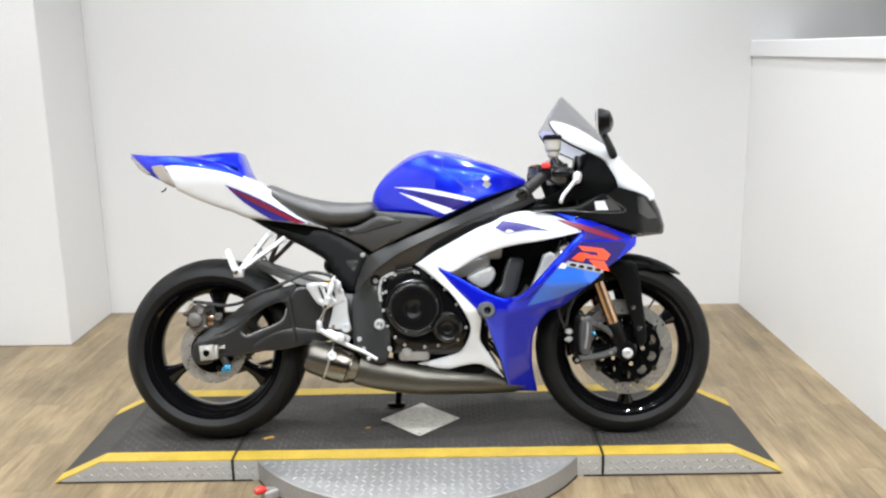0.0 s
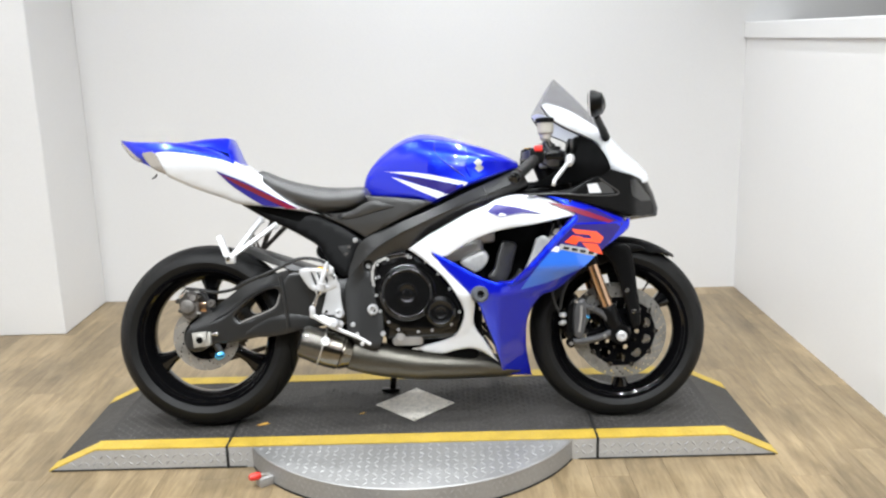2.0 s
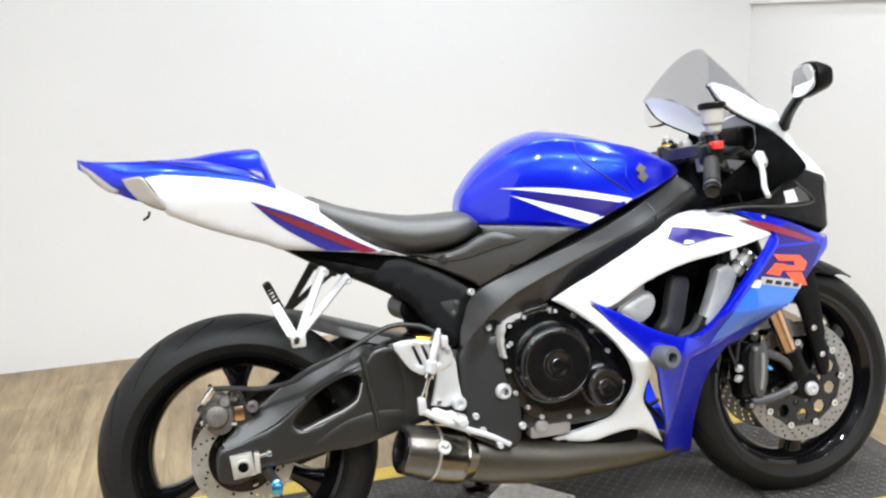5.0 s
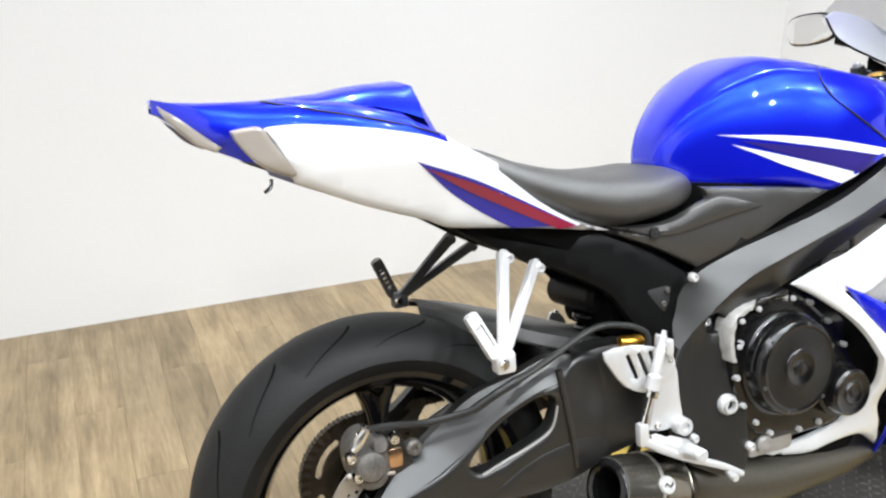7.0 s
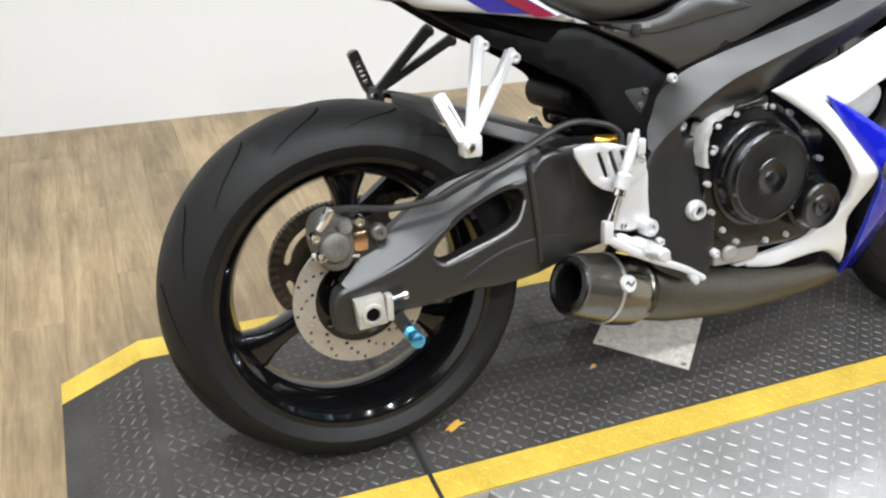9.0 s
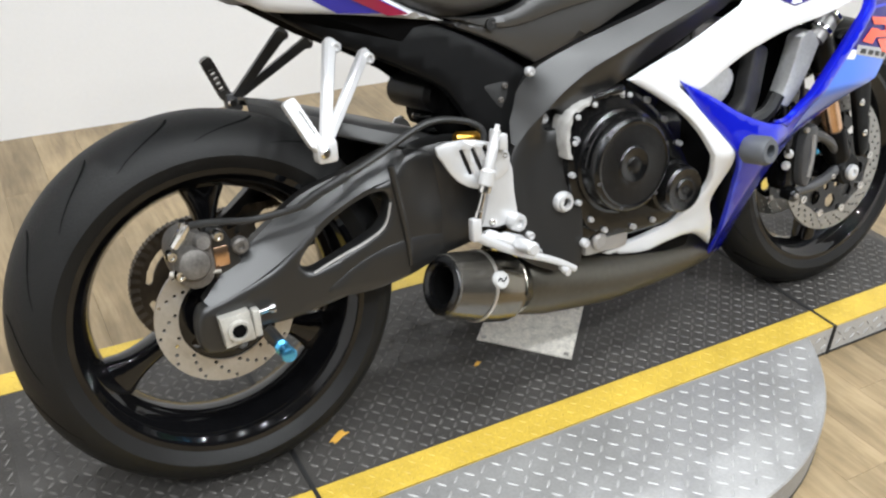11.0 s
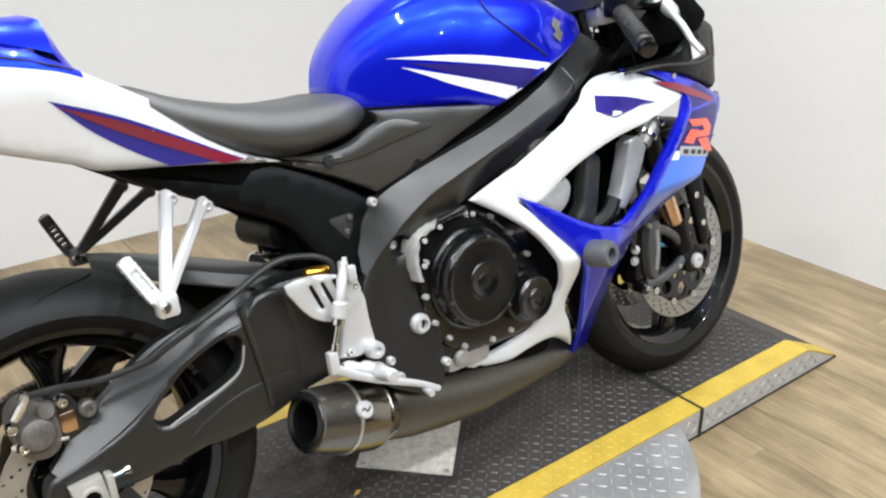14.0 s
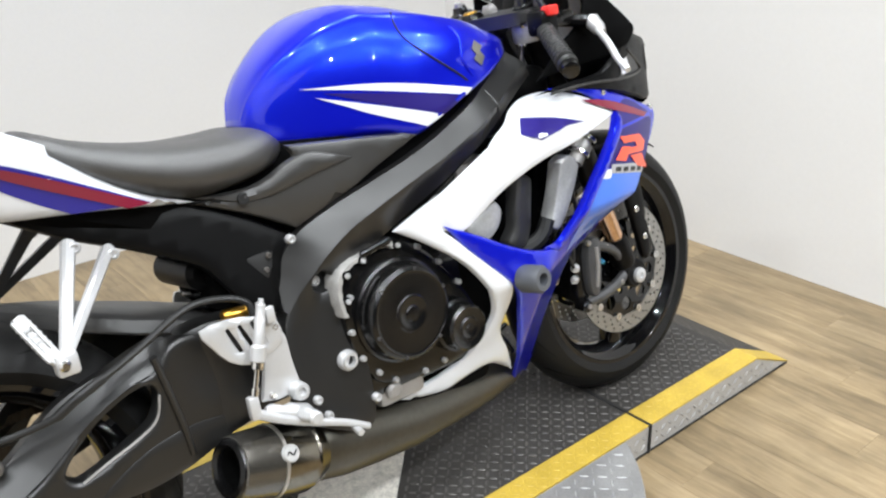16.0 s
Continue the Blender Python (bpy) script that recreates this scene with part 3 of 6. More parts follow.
def wheel(name, x, z, R, w, h, hub, turn, spoke_w, label):
    side = [(RIM + 0.013, 0.83), (RIM + 0.013, 0.875), (RIM + 0.004, 0.87), (RIM + 0.001, 0.80), (RIM - 0.005, 0.76), (RIM - 0.014, 0.56), (RIM - 0.026, 0.30)]
    well = [(RIM - 0.016, 0.30), (RIM - 0.006, 0.62), (RIM + 0.002, 0.78)]
    prof = [(r, -w * u) for r, u in side] + [(RIM - 0.030, 0.0)] + [(r, w * u) for r, u in side[::-1]]
    prof += [(r, w * u) for r, u in well[::-1]] + [(r, -w * u) for r, u in well]
    o = part(name, lathe(prof, 96), GLOSSBLACK, bike, label)
    o.location = (x, 0, z)
    part("tyre", lathe(tyre_profile(R, w, h), 120), RUBBER, o, "black road tyre with scuffed tread")
    part("tread_groove_shade", grooves(R, w, h, 15, 0.34), GROOVE, o, "", 0)
    part("hub", lathe([(0.014, -0.075), (hub * 0.75, -0.07), (hub, -0.05), (hub * 0.8, 0), (hub, 0.05), (hub * 0.75, 0.07), (0.014, 0.075)], 32), GLOSSBLACK, o)
    for k in range(3):
        a = radians(turn + 120 * k)
        rings = []
        for s in range(11):
            u = s / 10
            r = hub * 0.6 + (RIM - 0.018 - hub * 0.6) * u
            half = spoke_w * (1.05 - 0.5 * math.sin(math.pi * min(1, u * 1.1)) ** 0.8 + 1.1 * max(0, u - 0.72) ** 1.2)
            dy = 0.030 - 0.008 * u
            ring = []
            for q in range(16):
                b = 2 * math.pi * q / 16
                c, e = math.cos(b), math.sin(b)
                tx = half * math.copysign(abs(c) ** 0.6, c)
                ty = dy * math.copysign(abs(e) ** 0.6, e)
                ring.append((r * math.cos(a) - tx * math.sin(a), ty, r * math.sin(a) + tx * math.cos(a)))
            rings.append(ring)
        part("spoke", loft(rings), GLOSSBLACK, o)
    return o


rear_wheel = wheel("rear_wheel", RX, RZ, RR, 0.090, 0.056, 0.058, 88, 0.030, "gloss black three-spoke rear wheel")
front_wheel = wheel("front_wheel", FX, FZ, FR, 0.060, 0.048, 0.048, 32, 0.024, "gloss black three-spoke front wheel")
part("valve", rod((0.193 * math.cos(0.95), 0, 0.193 * math.sin(0.95)), (0.155 * math.cos(0.95), 0, 0.155 * math.sin(0.95)), [(0, 0.004), (0.5, 0.003), (1, 0.0035)], 8), HOSE, front_wheel)

# brake discs, carriers, sprocket
part("brake_disc", ring_disc(0.075, 0.111, -0.078, 0.005, [((0.0805 + 0.0084 * j) * math.cos(a), (0.0805 + 0.0084 * j) * math.sin(a), 0.0034) for k in range(13) for j in range(4) for a in (2 * math.pi * k / 13 + 0.125 * j,)]), STEEL, rear_wheel, "drilled steel brake disc")
part("disc_carrier", ring_disc(0.035, 0.083, -0.074, 0.004, [(0.062 * math.cos(a), 0.062 * math.sin(a), 0.010) for a in (2 * math.pi * k / 5 for k in range(5))]), GLOSSBLACK, rear_wheel)
for y in (-0.072, 0.072):
    s = -1 if y < 0 else 1
    part("brake_disc", ring_disc(0.119, 0.155, y, 0.0045, drill(0.121, 0.154, 3, 30, 0.0036), 90, 0.003), DISCSTEEL, front_wheel, "drilled steel brake disc")
    windows = [(0.090 * math.cos(a), 0.090 * math.sin(a), 0.0175) for a in (2 * math.pi * k / 10 + 0.3 for k in range(10))]
    windows += [(0.056 * math.cos(a), 0.056 * math.sin(a), 0.0085) for a in (2 * math.pi * (k + 0.5) / 10 + 0.3 for k in range(10))]
    part("disc_carrier", ring_disc(0.030, 0.117, y + s * -0.002, 0.006, windows, 60), GLOSSBLACK, front_wheel)
    for k in range(10):
        a = 2 * math.pi * (k + 0.5) / 10 + 0.3
        part("rotor_bobbin", rod((0.117 * math.cos(a), y - 0.004, 0.117 * math.sin(a)), (0.117 * math.cos(a), y + 0.004, 0.117 * math.sin(a)), [(0, 0.0085), (1, 0.0085), (1, 0.005), (0.7, 0.004), (0.7, 0.0001), (0.3, 0.0001), (0.3, 0.004), (0, 0.005)], 14), CHROME, front_wheel)
teeth = 42
out = []
for k in range(teeth):
    for u, r in ((0, 0.102), (0.3, 0.102), (0.5, 0.110), (0.7, 0.110)):
        a = 2 * math.pi * (k + u) / teeth
        out.append((r * math.cos(a), r * math.sin(a)))
slots = []
for k in range(5):
    a0 = 2 * math.pi * k / 5
    slots.append([(r * math.cos(a0 + d), r * math.sin(a0 + d)) for r, d in ((0.078, -0.40), (0.079, -0.2), (0.079, 0), (0.079, 0.2), (0.078, 0.40), (0.083, 0.46), (0.090, 0.42), (0.091, 0.2), (0.091, 0), (0.091, -0.2), (0.090, -0.42), (0.083, -0.46))])
bm = panel(out, flat(0), 0.006, 0.0, slots, 0.03, 1, 1)
bmesh.ops.translate(bm, verts=bm.verts, vec=(0, 0.095, 0))
part("sprocket", bm, OILY, rear_wheel, "dark steel rear sprocket")

# chain
chain = []
for k in range(40):
    a = math.pi / 2 + math.pi * k / 39
    chain.append((RX + 0.108 * math.cos(a), RZ + 0.108 * math.sin(a)))
chain += [(RX + (-0.13 - RX) * u, RZ - 0.108 + 0.155 * u) for u in (0.2, 0.5, 0.8)]
chain += [(-0.13 + 0.035 * math.sin(b), 0.385 - 0.035 * math.cos(b)) for b in (0.3, 0.9, 1.6, 2.3, 2.9)]
chain += [(-0.13 + (RX + 0.13) * u, 0.42 - 0.007 * u) for u in (0.2, 0.5, 0.8)]
loop = np.array(chain + chain[:1])
run = np.concatenate([[0], np.cumsum(np.linalg.norm(np.diff(loop, axis=0), axis=1))])
links = round(run[-1] / 0.0159)
rings = []
for k in range(links * 4 + 1):
    at = run[-1] * k / (links * 4)
    x, z = np.interp(at, run, loop[:, 0]), np.interp(at, run, loop[:, 1])
    x1, z1 = np.interp((at + 0.004) % run[-1], run, loop[:, 0]), np.interp((at + 0.004) % run[-1], run, loop[:, 1])
    d = Vector((x1 - x, 0, z1 - z)).normalized()
    n, c = Vector((-d.z, 0, d.x)), Vector((x, 0.095, z))
    tall, half = ((0.0088, 0.0095), (0.0066, 0.0095), (0.0088, 0.0075), (0.0066, 0.0075))[k % 4]
    rings.append([c + tall * n + Vector((0, -half, 0)), c + tall * n + Vector((0, half, 0)), c - tall * n + Vector((0, half, 0)), c - tall * n + Vector((0, -half, 0))])
part("chain", loft(rings, True, False), OILY, bike, "dark oily drive chain")

# ------------------------------------------------ fairing


def width(x, z):
    """Half width of the side fairing."""
    w = 0.265 - 0.09 * max(0, 0.25 - x) - 0.45 * max(0, 0.08 - x) - 0.70 * max(0, x - 0.48) ** 1.6
    wrap = 0.48 * max(0, x - 0.29) * max(0, min(1, (0.52 - z) / 0.09))
    tuck, rear, low = 0.60 * max(0, 0.44 - z), max(0, min(1, (0.26 - x) / 0.15)), max(0, min(1, (0.36 - z) / 0.06))
    if z < 0.36:
        tuck += rear * (0.048 + 0.36 * (0.36 - z) - tuck)
    fore = max(0, min(1, (0.47 - x) / 0.12))
    brow = fore * (0.14 * min(0.115, max(0, z - 0.58)) - 1.15 * max(0, z - 0.695)) - (1 - fore) * 0.4 * max(0, z - 0.655)
    return w - tuck + brow + low * (0.40 * max(0, 0.08 - x) - 0.02 * rear) - wrap


FAIR_W = [(0.004, 0.589, 1), (0.058, 0.6255), (0.112, 0.655), (0.201, 0.702), (0.254, 0.723), (0.291, 0.742), (0.345, 0.756), (0.410, 0.755), (0.473, 0.734), (0.525, 0.706), (0.545, 0.686, 1), (0.416, 0.661), (0.30, 0.643), (0.21, 0.612), (0.122, 0.563), (0.079, 0.573, 1), (0.158, 0.496), (0.212, 0.425), (0.212, 0.34), (0.248, 0.278), (0.292, 0.202, 1), (0.264, 0.222), (0.230, 0.244), (0.198, 0.253), (0.150, 0.246), (0.10, 0.236), (-0.022, 0.253, 1), (0.06, 0.270), (0.139, 0.296), (0.170, 0.338), (0.177, 0.395), (0.125, 0.486), (0.055, 0.552)]
FAIR_B = [(0.078, 0.582, 1), (0.141, 0.55), (0.213, 0.508), (0.284, 0.480), (0.338, 0.486), (0.393, 0.537), (0.487, 0.638), (0.524, 0.674), (0.543, 0.691, 1), (0.473, 0.738), (0.395, 0.761, 1), (0.488, 0.752), (0.595, 0.715), (0.696, 0.675), (0.728, 0.671, 1), (0.716, 0.635), (0.613, 0.563), (0.540, 0.497), (0.486, 0.447), (0.437, 0.428), (0.406, 0.392), (0.388, 0.346), (0.386, 0.287), (0.392, 0.226), (0.412, 0.138, 1), (0.310, 0.152, 1), (0.290, 0.232), (0.268, 0.296), (0.244, 0.358), (0.216, 0.424), (0.122, 0.524)]
LIP = [(0.290, 0.482, 1), (0.338, 0.486), (0.393, 0.537), (0.487, 0.638), (0.524, 0.674), (0.545, 0.692, 1), (0.552, 0.672), (0.512, 0.628), (0.43, 0.54), (0.375, 0.482), (0.33, 0.462, 1)]
NOSE_B = [(0.349, 0.756, 1), (0.426, 0.764), (0.521, 0.77), (0.57, 0.791), (0.621, 0.817), (0.652, 0.836, 1), (0.704, 0.822), (0.784, 0.799), (0.827, 0.755), (0.86, 0.704, 1), (0.849, 0.678, 1), (0.723, 0.683), (0.66, 0.701), (0.521, 0.736), (0.397, 0.755)]


def nose_width(x, z):
    return max(0.004, 0.238 - 0.62 * max(0, x - 0.55) ** 1.35 - 0.9 * max(0, x - 0.74))


NOSE_W = [(0.447, 1.046, 1), (0.466, 1.054), (0.530, 1.035), (0.584, 1.006), (0.642, 0.967, 1), (0.657, 0.903), (0.669, 0.843, 1), (0.652, 0.878), (0.629, 0.921), (0.566, 0.953), (0.512, 0.979), (0.473, 1.006)]


def cowl_width(x, z):
    return 0.176 - 0.14 * (x - 0.447) - 0.35 * max(0, z - 1.02 + 0.5 * (x - 0.473))


def over(depth, lift):
    return lambda x, z: depth(x, z) + lift


for s in (-1, 1):
    w = part("side_fairing", panel(FAIR_W, width, 0.004, 0.009, grid=0.011, side=s), WHITE, bike, "glossy white side fairing")
    b = part("side_fairing", panel(FAIR_B, over(width, 0.004), 0.004, 0.006, grid=0.011, side=s), BLUE, bike, "glossy metallic blue side fairing")
    part("raised_lip", panel(LIP, over(width, 0.010), 0.006, 0.011, grid=0.01, side=s), BLUE, b, "raised blue lip round the vent")
    part("navy_decal", panel([(0.258, 0.703, 1), (0.287, 0.728, 1), (0.360, 0.714), (0.438, 0.691, 1), (0.372, 0.696), (0.300, 0.685, 1)], over(width, 0.0012), 0.0004, 0.0, grid=0.012, side=s), NAVY, w)
    part("navy_decal", panel([(0.545, 0.690, 1), (0.60, 0.705), (0.70, 0.655, 1), (0.648, 0.592, 1), (0.612, 0.562, 1), (0.468, 0.592, 1)], over(width, 0.0042), 0.0004, 0.0, grid=0.012, side=s), NAVY, b)
    part("red_stripe", panel([(0.452, 0.730, 1), (0.538, 0.712), (0.668, 0.664, 1), (0.650, 0.658, 1), (0.520, 0.700)], over(width, 0.0050), 0.0004, 0.0, grid=0.012, side=s), RED, b)
    part("light_blue_flash", panel([(0.450, 0.590, 1), (0.610, 0.562, 1), (0.554, 0.516), (0.454, 0.474), (0.362, 0.452, 1), (0.410, 0.520)], over(width, 0.0050), 0.0004, 0.0, grid=0.012, side=s), SKYBLUE, b)
    part("white_flash", panel([(0.452, 0.592, 1), (0.492, 0.586, 1), (0.480, 0.570, 1), (0.438, 0.577, 1)], over(width, 0.0056), 0.0004, 0.0, grid=0.012, side=s), WHITE, b)
    part("grey_flash", panel([(0.488, 0.596, 1), (0.614, 0.571, 1), (0.602, 0.553, 1), (0.484, 0.579, 1)], over(width, 0.0062), 0.0004, 0.0, grid=0.012, side=s), mat("grey_decal", (0.35, 0.35, 0.36), 0.4), b)
    for k in range(4):
        x = 0.500 + 0.027 * k
        z = 0.588 - 0.0058 * k
        part("dark_bar", panel([(x, z, 1), (x + 0.018, z - 0.004, 1), (x + 0.014, z - 0.012, 1), (x - 0.004, z - 0.008, 1)], over(width, 0.0070), 0.0004, 0.0, side=s, per=1), CASE, b)
    for shape in ([(0.524, 0.643, 1), (0.607, 0.632, 1), (0.632, 0.612, 1), (0.618, 0.594, 1), (0.544, 0.603, 1), (0.553, 0.614, 1), (0.59, 0.61, 1), (0.585, 0.621, 1), (0.538, 0.627, 1)], [(0.501, 0.601, 1), (0.529, 0.622, 1), (0.562, 0.616, 1), (0.538, 0.591, 1)], [(0.557, 0.598, 1), (0.61, 0.592, 1), (0.628, 0.558, 1), (0.586, 0.568, 1)]):
        part("orange_emblem", panel(shape, over(width, 0.0066), 0.0006, 0.0, grid=0.012, side=s, per=2), ORANGE, b)
    n = part("intake_panel", panel(NOSE_B, nose_width, 0.004, 0.010, side=s), BLACK, bike, "matt black intake side panel")
    part("side_lamp", panel([(0.73, 0.799, 1), (0.759, 0.797, 1), (0.799, 0.759, 1), (0.832, 0.73, 1), (0.782, 0.726, 1), (0.737, 0.744, 1)], over(nose_width, 0.0015), 0.001, 0.0, grid=0.012, side=s), GLOSSBLACK, n, "dark smoked headlamp corner")
    part("intake_inset", panel([(0.579, 0.751, 1), (0.676, 0.754, 1), (0.661, 0.777, 1), (0.635, 0.792, 1), (0.605, 0.783, 1)], over(nose_width, 0.0012), 0.001, 0.0, grid=0.012, side=s), GREYPLASTIC, n)
    # the crease's highlight, put in as a thin tube of lighter grey
    part("intake_rim", tube([(x, s * (nose_width(x, z) + 0.001), z) for x, z in [(0.378, 0.754), (0.473, 0.756), (0.569, 0.749), (0.65, 0.746), (0.69, 0.753), (0.671, 0.771), (0.641, 0.79), (0.625, 0.802)]], 0.0028, 8, 5), GREYPLASTIC, n)
    if s < 0:
        part("sticker", panel([(0.582, 0.783, 1), (0.615, 0.786, 1), (0.63, 0.756, 1), (0.589, 0.755, 1)], over(nose_width, 0.0035), 0.001, 0.0, grid=0.012, side=s), WHITE, n, "small white paper sticker")
    part("nose_cowl", panel(NOSE_W, cowl_width, 0.004, 0.008, side=s), WHITE, bike, "glossy white upper cowl")
    if s < 0:
        part("cowl_lining", panel(NOSE_W, over(cowl_width, -0.016), 0.002, 0.002, side=s), INNER, bike)
    part("cowl_edge", tube([(x, s * (cowl_width(x, z) - 0.010), z) for x, z in ((0.449, 1.042), (0.474, 1.005), (0.512, 0.977), (0.566, 0.951), (0.629, 0.919), (0.652, 0.876))], 0.0025, 8), BLACK, bike)
    part("inner_panel", panel([(0.40, 0.775, 1), (0.61, 0.800), (0.664, 0.832, 1), (0.655, 0.868), (0.640, 0.900), (0.625, 0.920), (0.570, 0.950, 1), (0.56, 0.90), (0.50, 0.84)], lambda x, z: cowl_width(x, z) + 0.006 + 0.062 * max(0, min(1, (0.925 - z) / 0.08)) * max(0, min(1, (x - 0.5) / 0.1)), 0.004, 0.004, side=s), INNER, bike)
    for x, z in ((0.525, 0.730), (0.706, 0.668)):
        part("fairing_bolt", bolt((x, s * (width(x, z) + 0.004), z), (0, s, 0), 0.006, 0.003), CHROME, bike)

# front of the nose: white crest and dark headlamp between the two sides


def arch(side, centre, n=20, shrink=0.0):
    """A bow across the bike from one side point to its mirror image, over a point on the centre line."""
    (x, w, z), (cx, cz) = side, centre
    w -= shrink
    return [(x + (cx - x) * math.cos(a) - shrink, w * math.sin(a), z + (cz - z) * math.cos(a) - shrink) for a in (math.pi * (k / n - 0.5) for k in range(n + 1))]


CREST = [((0.640, 0.134, 0.968), (0.661, 0.991)), ((0.656, 0.146, 0.905), (0.700, 0.947)), ((0.669, 0.145, 0.845), (0.743, 0.902)), ((0.712, 0.136, 0.824), (0.784, 0.866)), ((0.772, 0.116, 0.799), (0.813, 0.836)), ((0.786, 0.105, 0.786), (0.825, 0.810))]
part("nose_crest", loft([arch(a, b) + arch(a, b, 20, 0.004)[::-1] for a, b in CREST]), WHITE, bike, "white crest of the upper cowl", 50)
LAMP = [((0.784, 0.784), (0.821, 0.794)), ((0.812, 0.748), (0.842, 0.760)), ((0.838, 0.704), (0.861, 0.704)), ((0.832, 0.681), (0.857, 0.678)), ((0.73, 0.684), (0.75, 0.665))]
LAMP = [((x, max(0.02, nose_width(x, z) - 0.003), z), c) for (x, z), c in LAMP]
part("headlamp", loft([arch(a, b) + arch(a, b, 20, 0.004)[::-1] for a, b in LAMP]), mat("headlamp_lens", (0.012, 0.012, 0.013), 0.1, 0.0, 0.5), bike, "dark smoked headlamp lens", 50)


def screen_ring(u, inset):
    """One bow of the windscreen, from its upper edge (u = 0) to its foot (u = 1)."""
    out = []
    for v in (2 * j / 32 - 1 for j in range(33)):
        a = abs(v)
        top = Vector((0.447 + 0.063 * (1 - v * v), 0.172 * v, 1.050 + 0.104 * (1 - a**2.2)))
        foot = Vector((0.449 + 0.212 * (1 - a**4.7), 0.172 * v * (1 - 0.12 * (1 - a)), 1.046 - 0.080 * (1 - a**4.7) + 0.025 * (1 - v * v) ** 2))
        p = top + (foot - top) * u + Vector((0.004, 0, 0.004)) * math.sin(math.pi * u) * (1 - v * v)
        out.append((p.x - inset * (1 - 0.5 * a), p.y * (1 - inset * 4 * a), p.z - inset * 0.5))
    return out


part("windscreen", loft([screen_ring(k / 8, 0.0) + screen_ring(k / 8, 0.003)[::-1] for k in range(9)]), SMOKE, bike, "light smoked clear windscreen", 50)

# ------------------------------------------------ frame, side covers, tail


FRAME_X = (-0.20, -0.147, -0.07, -0.03, 0.05, 0.115, 0.19, 0.244, 0.36)
CREASE_Z = (0.50, 0.560, 0.615, 0.637, 0.677, 0.702, 0.730, 0.751, 0.80)
SWELL = (0.0, 0.016, 0.018, 0.027, 0.036, 0.034, 0.034, 0.027, 0.0)


def frame_width(x, z):
    w = 0.152 + 0.22 * min(0.28, max(0, x + 0.17)) - 0.25 * max(0, x - 0.2)
    crease = float(np.interp(x, FRAME_X, CREASE_Z))
    swell = float(np.interp(x, FRAME_X, SWELL)) * max(0, min(1, 1 + (z - crease) / 0.055))
    return w + 0.10 * max(0, 0.52 - z) + swell


SPAR_EDGE = [(0.36, 0, 0.842), (0.276, 0, 0.803), (0.088, 0, 0.719), (-0.058, 0, 0.661), (-0.147, 0, 0.620), (-0.184, 0, 0.565), (-0.200, 0, 0.505)]
SPAR_CREASE = [(0.39, 0, 0.815), (0.30, 0, 0.774), (0.115, 0, 0.702), (-0.03, 0, 0.637), (-0.105, 0, 0.591), (-0.155, 0, 0.545), (-0.196, 0, 0.500)]


def chamfer(edge, crease, depth, drop, side, per=8):
    """The bevelled face along a cast beam, from its crease back to its edge."""
    rows = []
    for a, b in zip(spline(edge, per), spline(crease, per)):
        ya, yb = depth(a.x, a.z) - min(drop, 0.9 * (a - b).length), depth(b.x, b.z)
        rows.append([(a.x + (b.x - a.x) * u, side * (ya + (yb - ya) * u), a.z + (b.z - a.z) * u) for u in (0, 0.2, 0.4, 0.6, 0.8, 1)] + [(b.x, side * (yb - 0.03), b.z), (a.x, side * (ya - 0.02), a.z)])
    return loft(rows)


FRAME = [(0.39, 0.815, 1), (0.30, 0.774), (0.115, 0.702), (-0.03, 0.637), (-0.105, 0.591), (-0.155, 0.545), (-0.197, 0.500), (-0.21, 0.461), (-0.206, 0.348), (-0.192, 0.298), (-0.097, 0.272), (-0.085, 0.421), (-0.109, 0.467), (-0.083, 0.533), (-0.008, 0.583), (0.162, 0.671), (0.275, 0.726), (0.405, 0.79, 1)]
for s in (-1, 1):
    f = part("frame_spar", panel(FRAME, frame_width, 0.035, 0.003, [[(-0.129 + 0.0195 * math.cos(k * math.pi / 5), 0.536 + 0.0195 * math.sin(k * math.pi / 5)) for k in range(10)]], grid=0.016, side=s, per=8), SATIN, bike, "satin black aluminium frame spar", 40)
    part("weld_seam", tube([(x, s * (frame_width(x, z) - d), z) for x, z, d in ((0.252, 0.784, 0.024), (0.257, 0.768, 0.009), (0.261, 0.754, -0.001), (0.266, 0.738, -0.001))], 0.0022, 8), GREYPLASTIC, f, "raised seam between spar and head casting")
    part("spar_chamfer", chamfer(SPAR_EDGE, SPAR_CREASE, frame_width, 0.030, s), SATIN, f, "", 25)
    for x, z, r in ((-0.117, 0.393, 0.0185),):
        c = frame_width(x, z)
        part("pivot_nut", rod((x, s * (c - 0.004), z), (x, s * (c + 0.012), z), [(0, r), (0.5, r), (0.7, r * 0.88), (0.7, r * 0.78), (1, r * 0.74), (1, r * 0.52), (0.3, r * 0.48), (0.3, 0.0001)], 24), SILVER, f, "silver pivot nut")
    part("bolt_recess", rod((-0.129, s * 0.130, 0.536), (-0.129, s * 0.140, 0.536), [(0, 0.024), (1, 0.024), (1, 0.0001)], 24), SATIN, f)
    part("frame_bolt", bolt((-0.131, s * 0.140, 0.535), (0, s, 0), 0.0090, 0.008), SILVER, f)
    for x, z in ((-0.170, 0.622), (-0.185, 0.345), (-0.172, 0.312), (-0.085, 0.315)):
        part("frame_bolt", bolt((x, s * (frame_width(x, z) + 0.002), z), (0, s, 0), 0.008, 0.008), SILVER, f)


def cover_width(x, z):
    return 0.192 + 0.30 * min(x, -0.03) + 0.22 * max(0, x) - 0.15 * max(0, 0.68 - z)


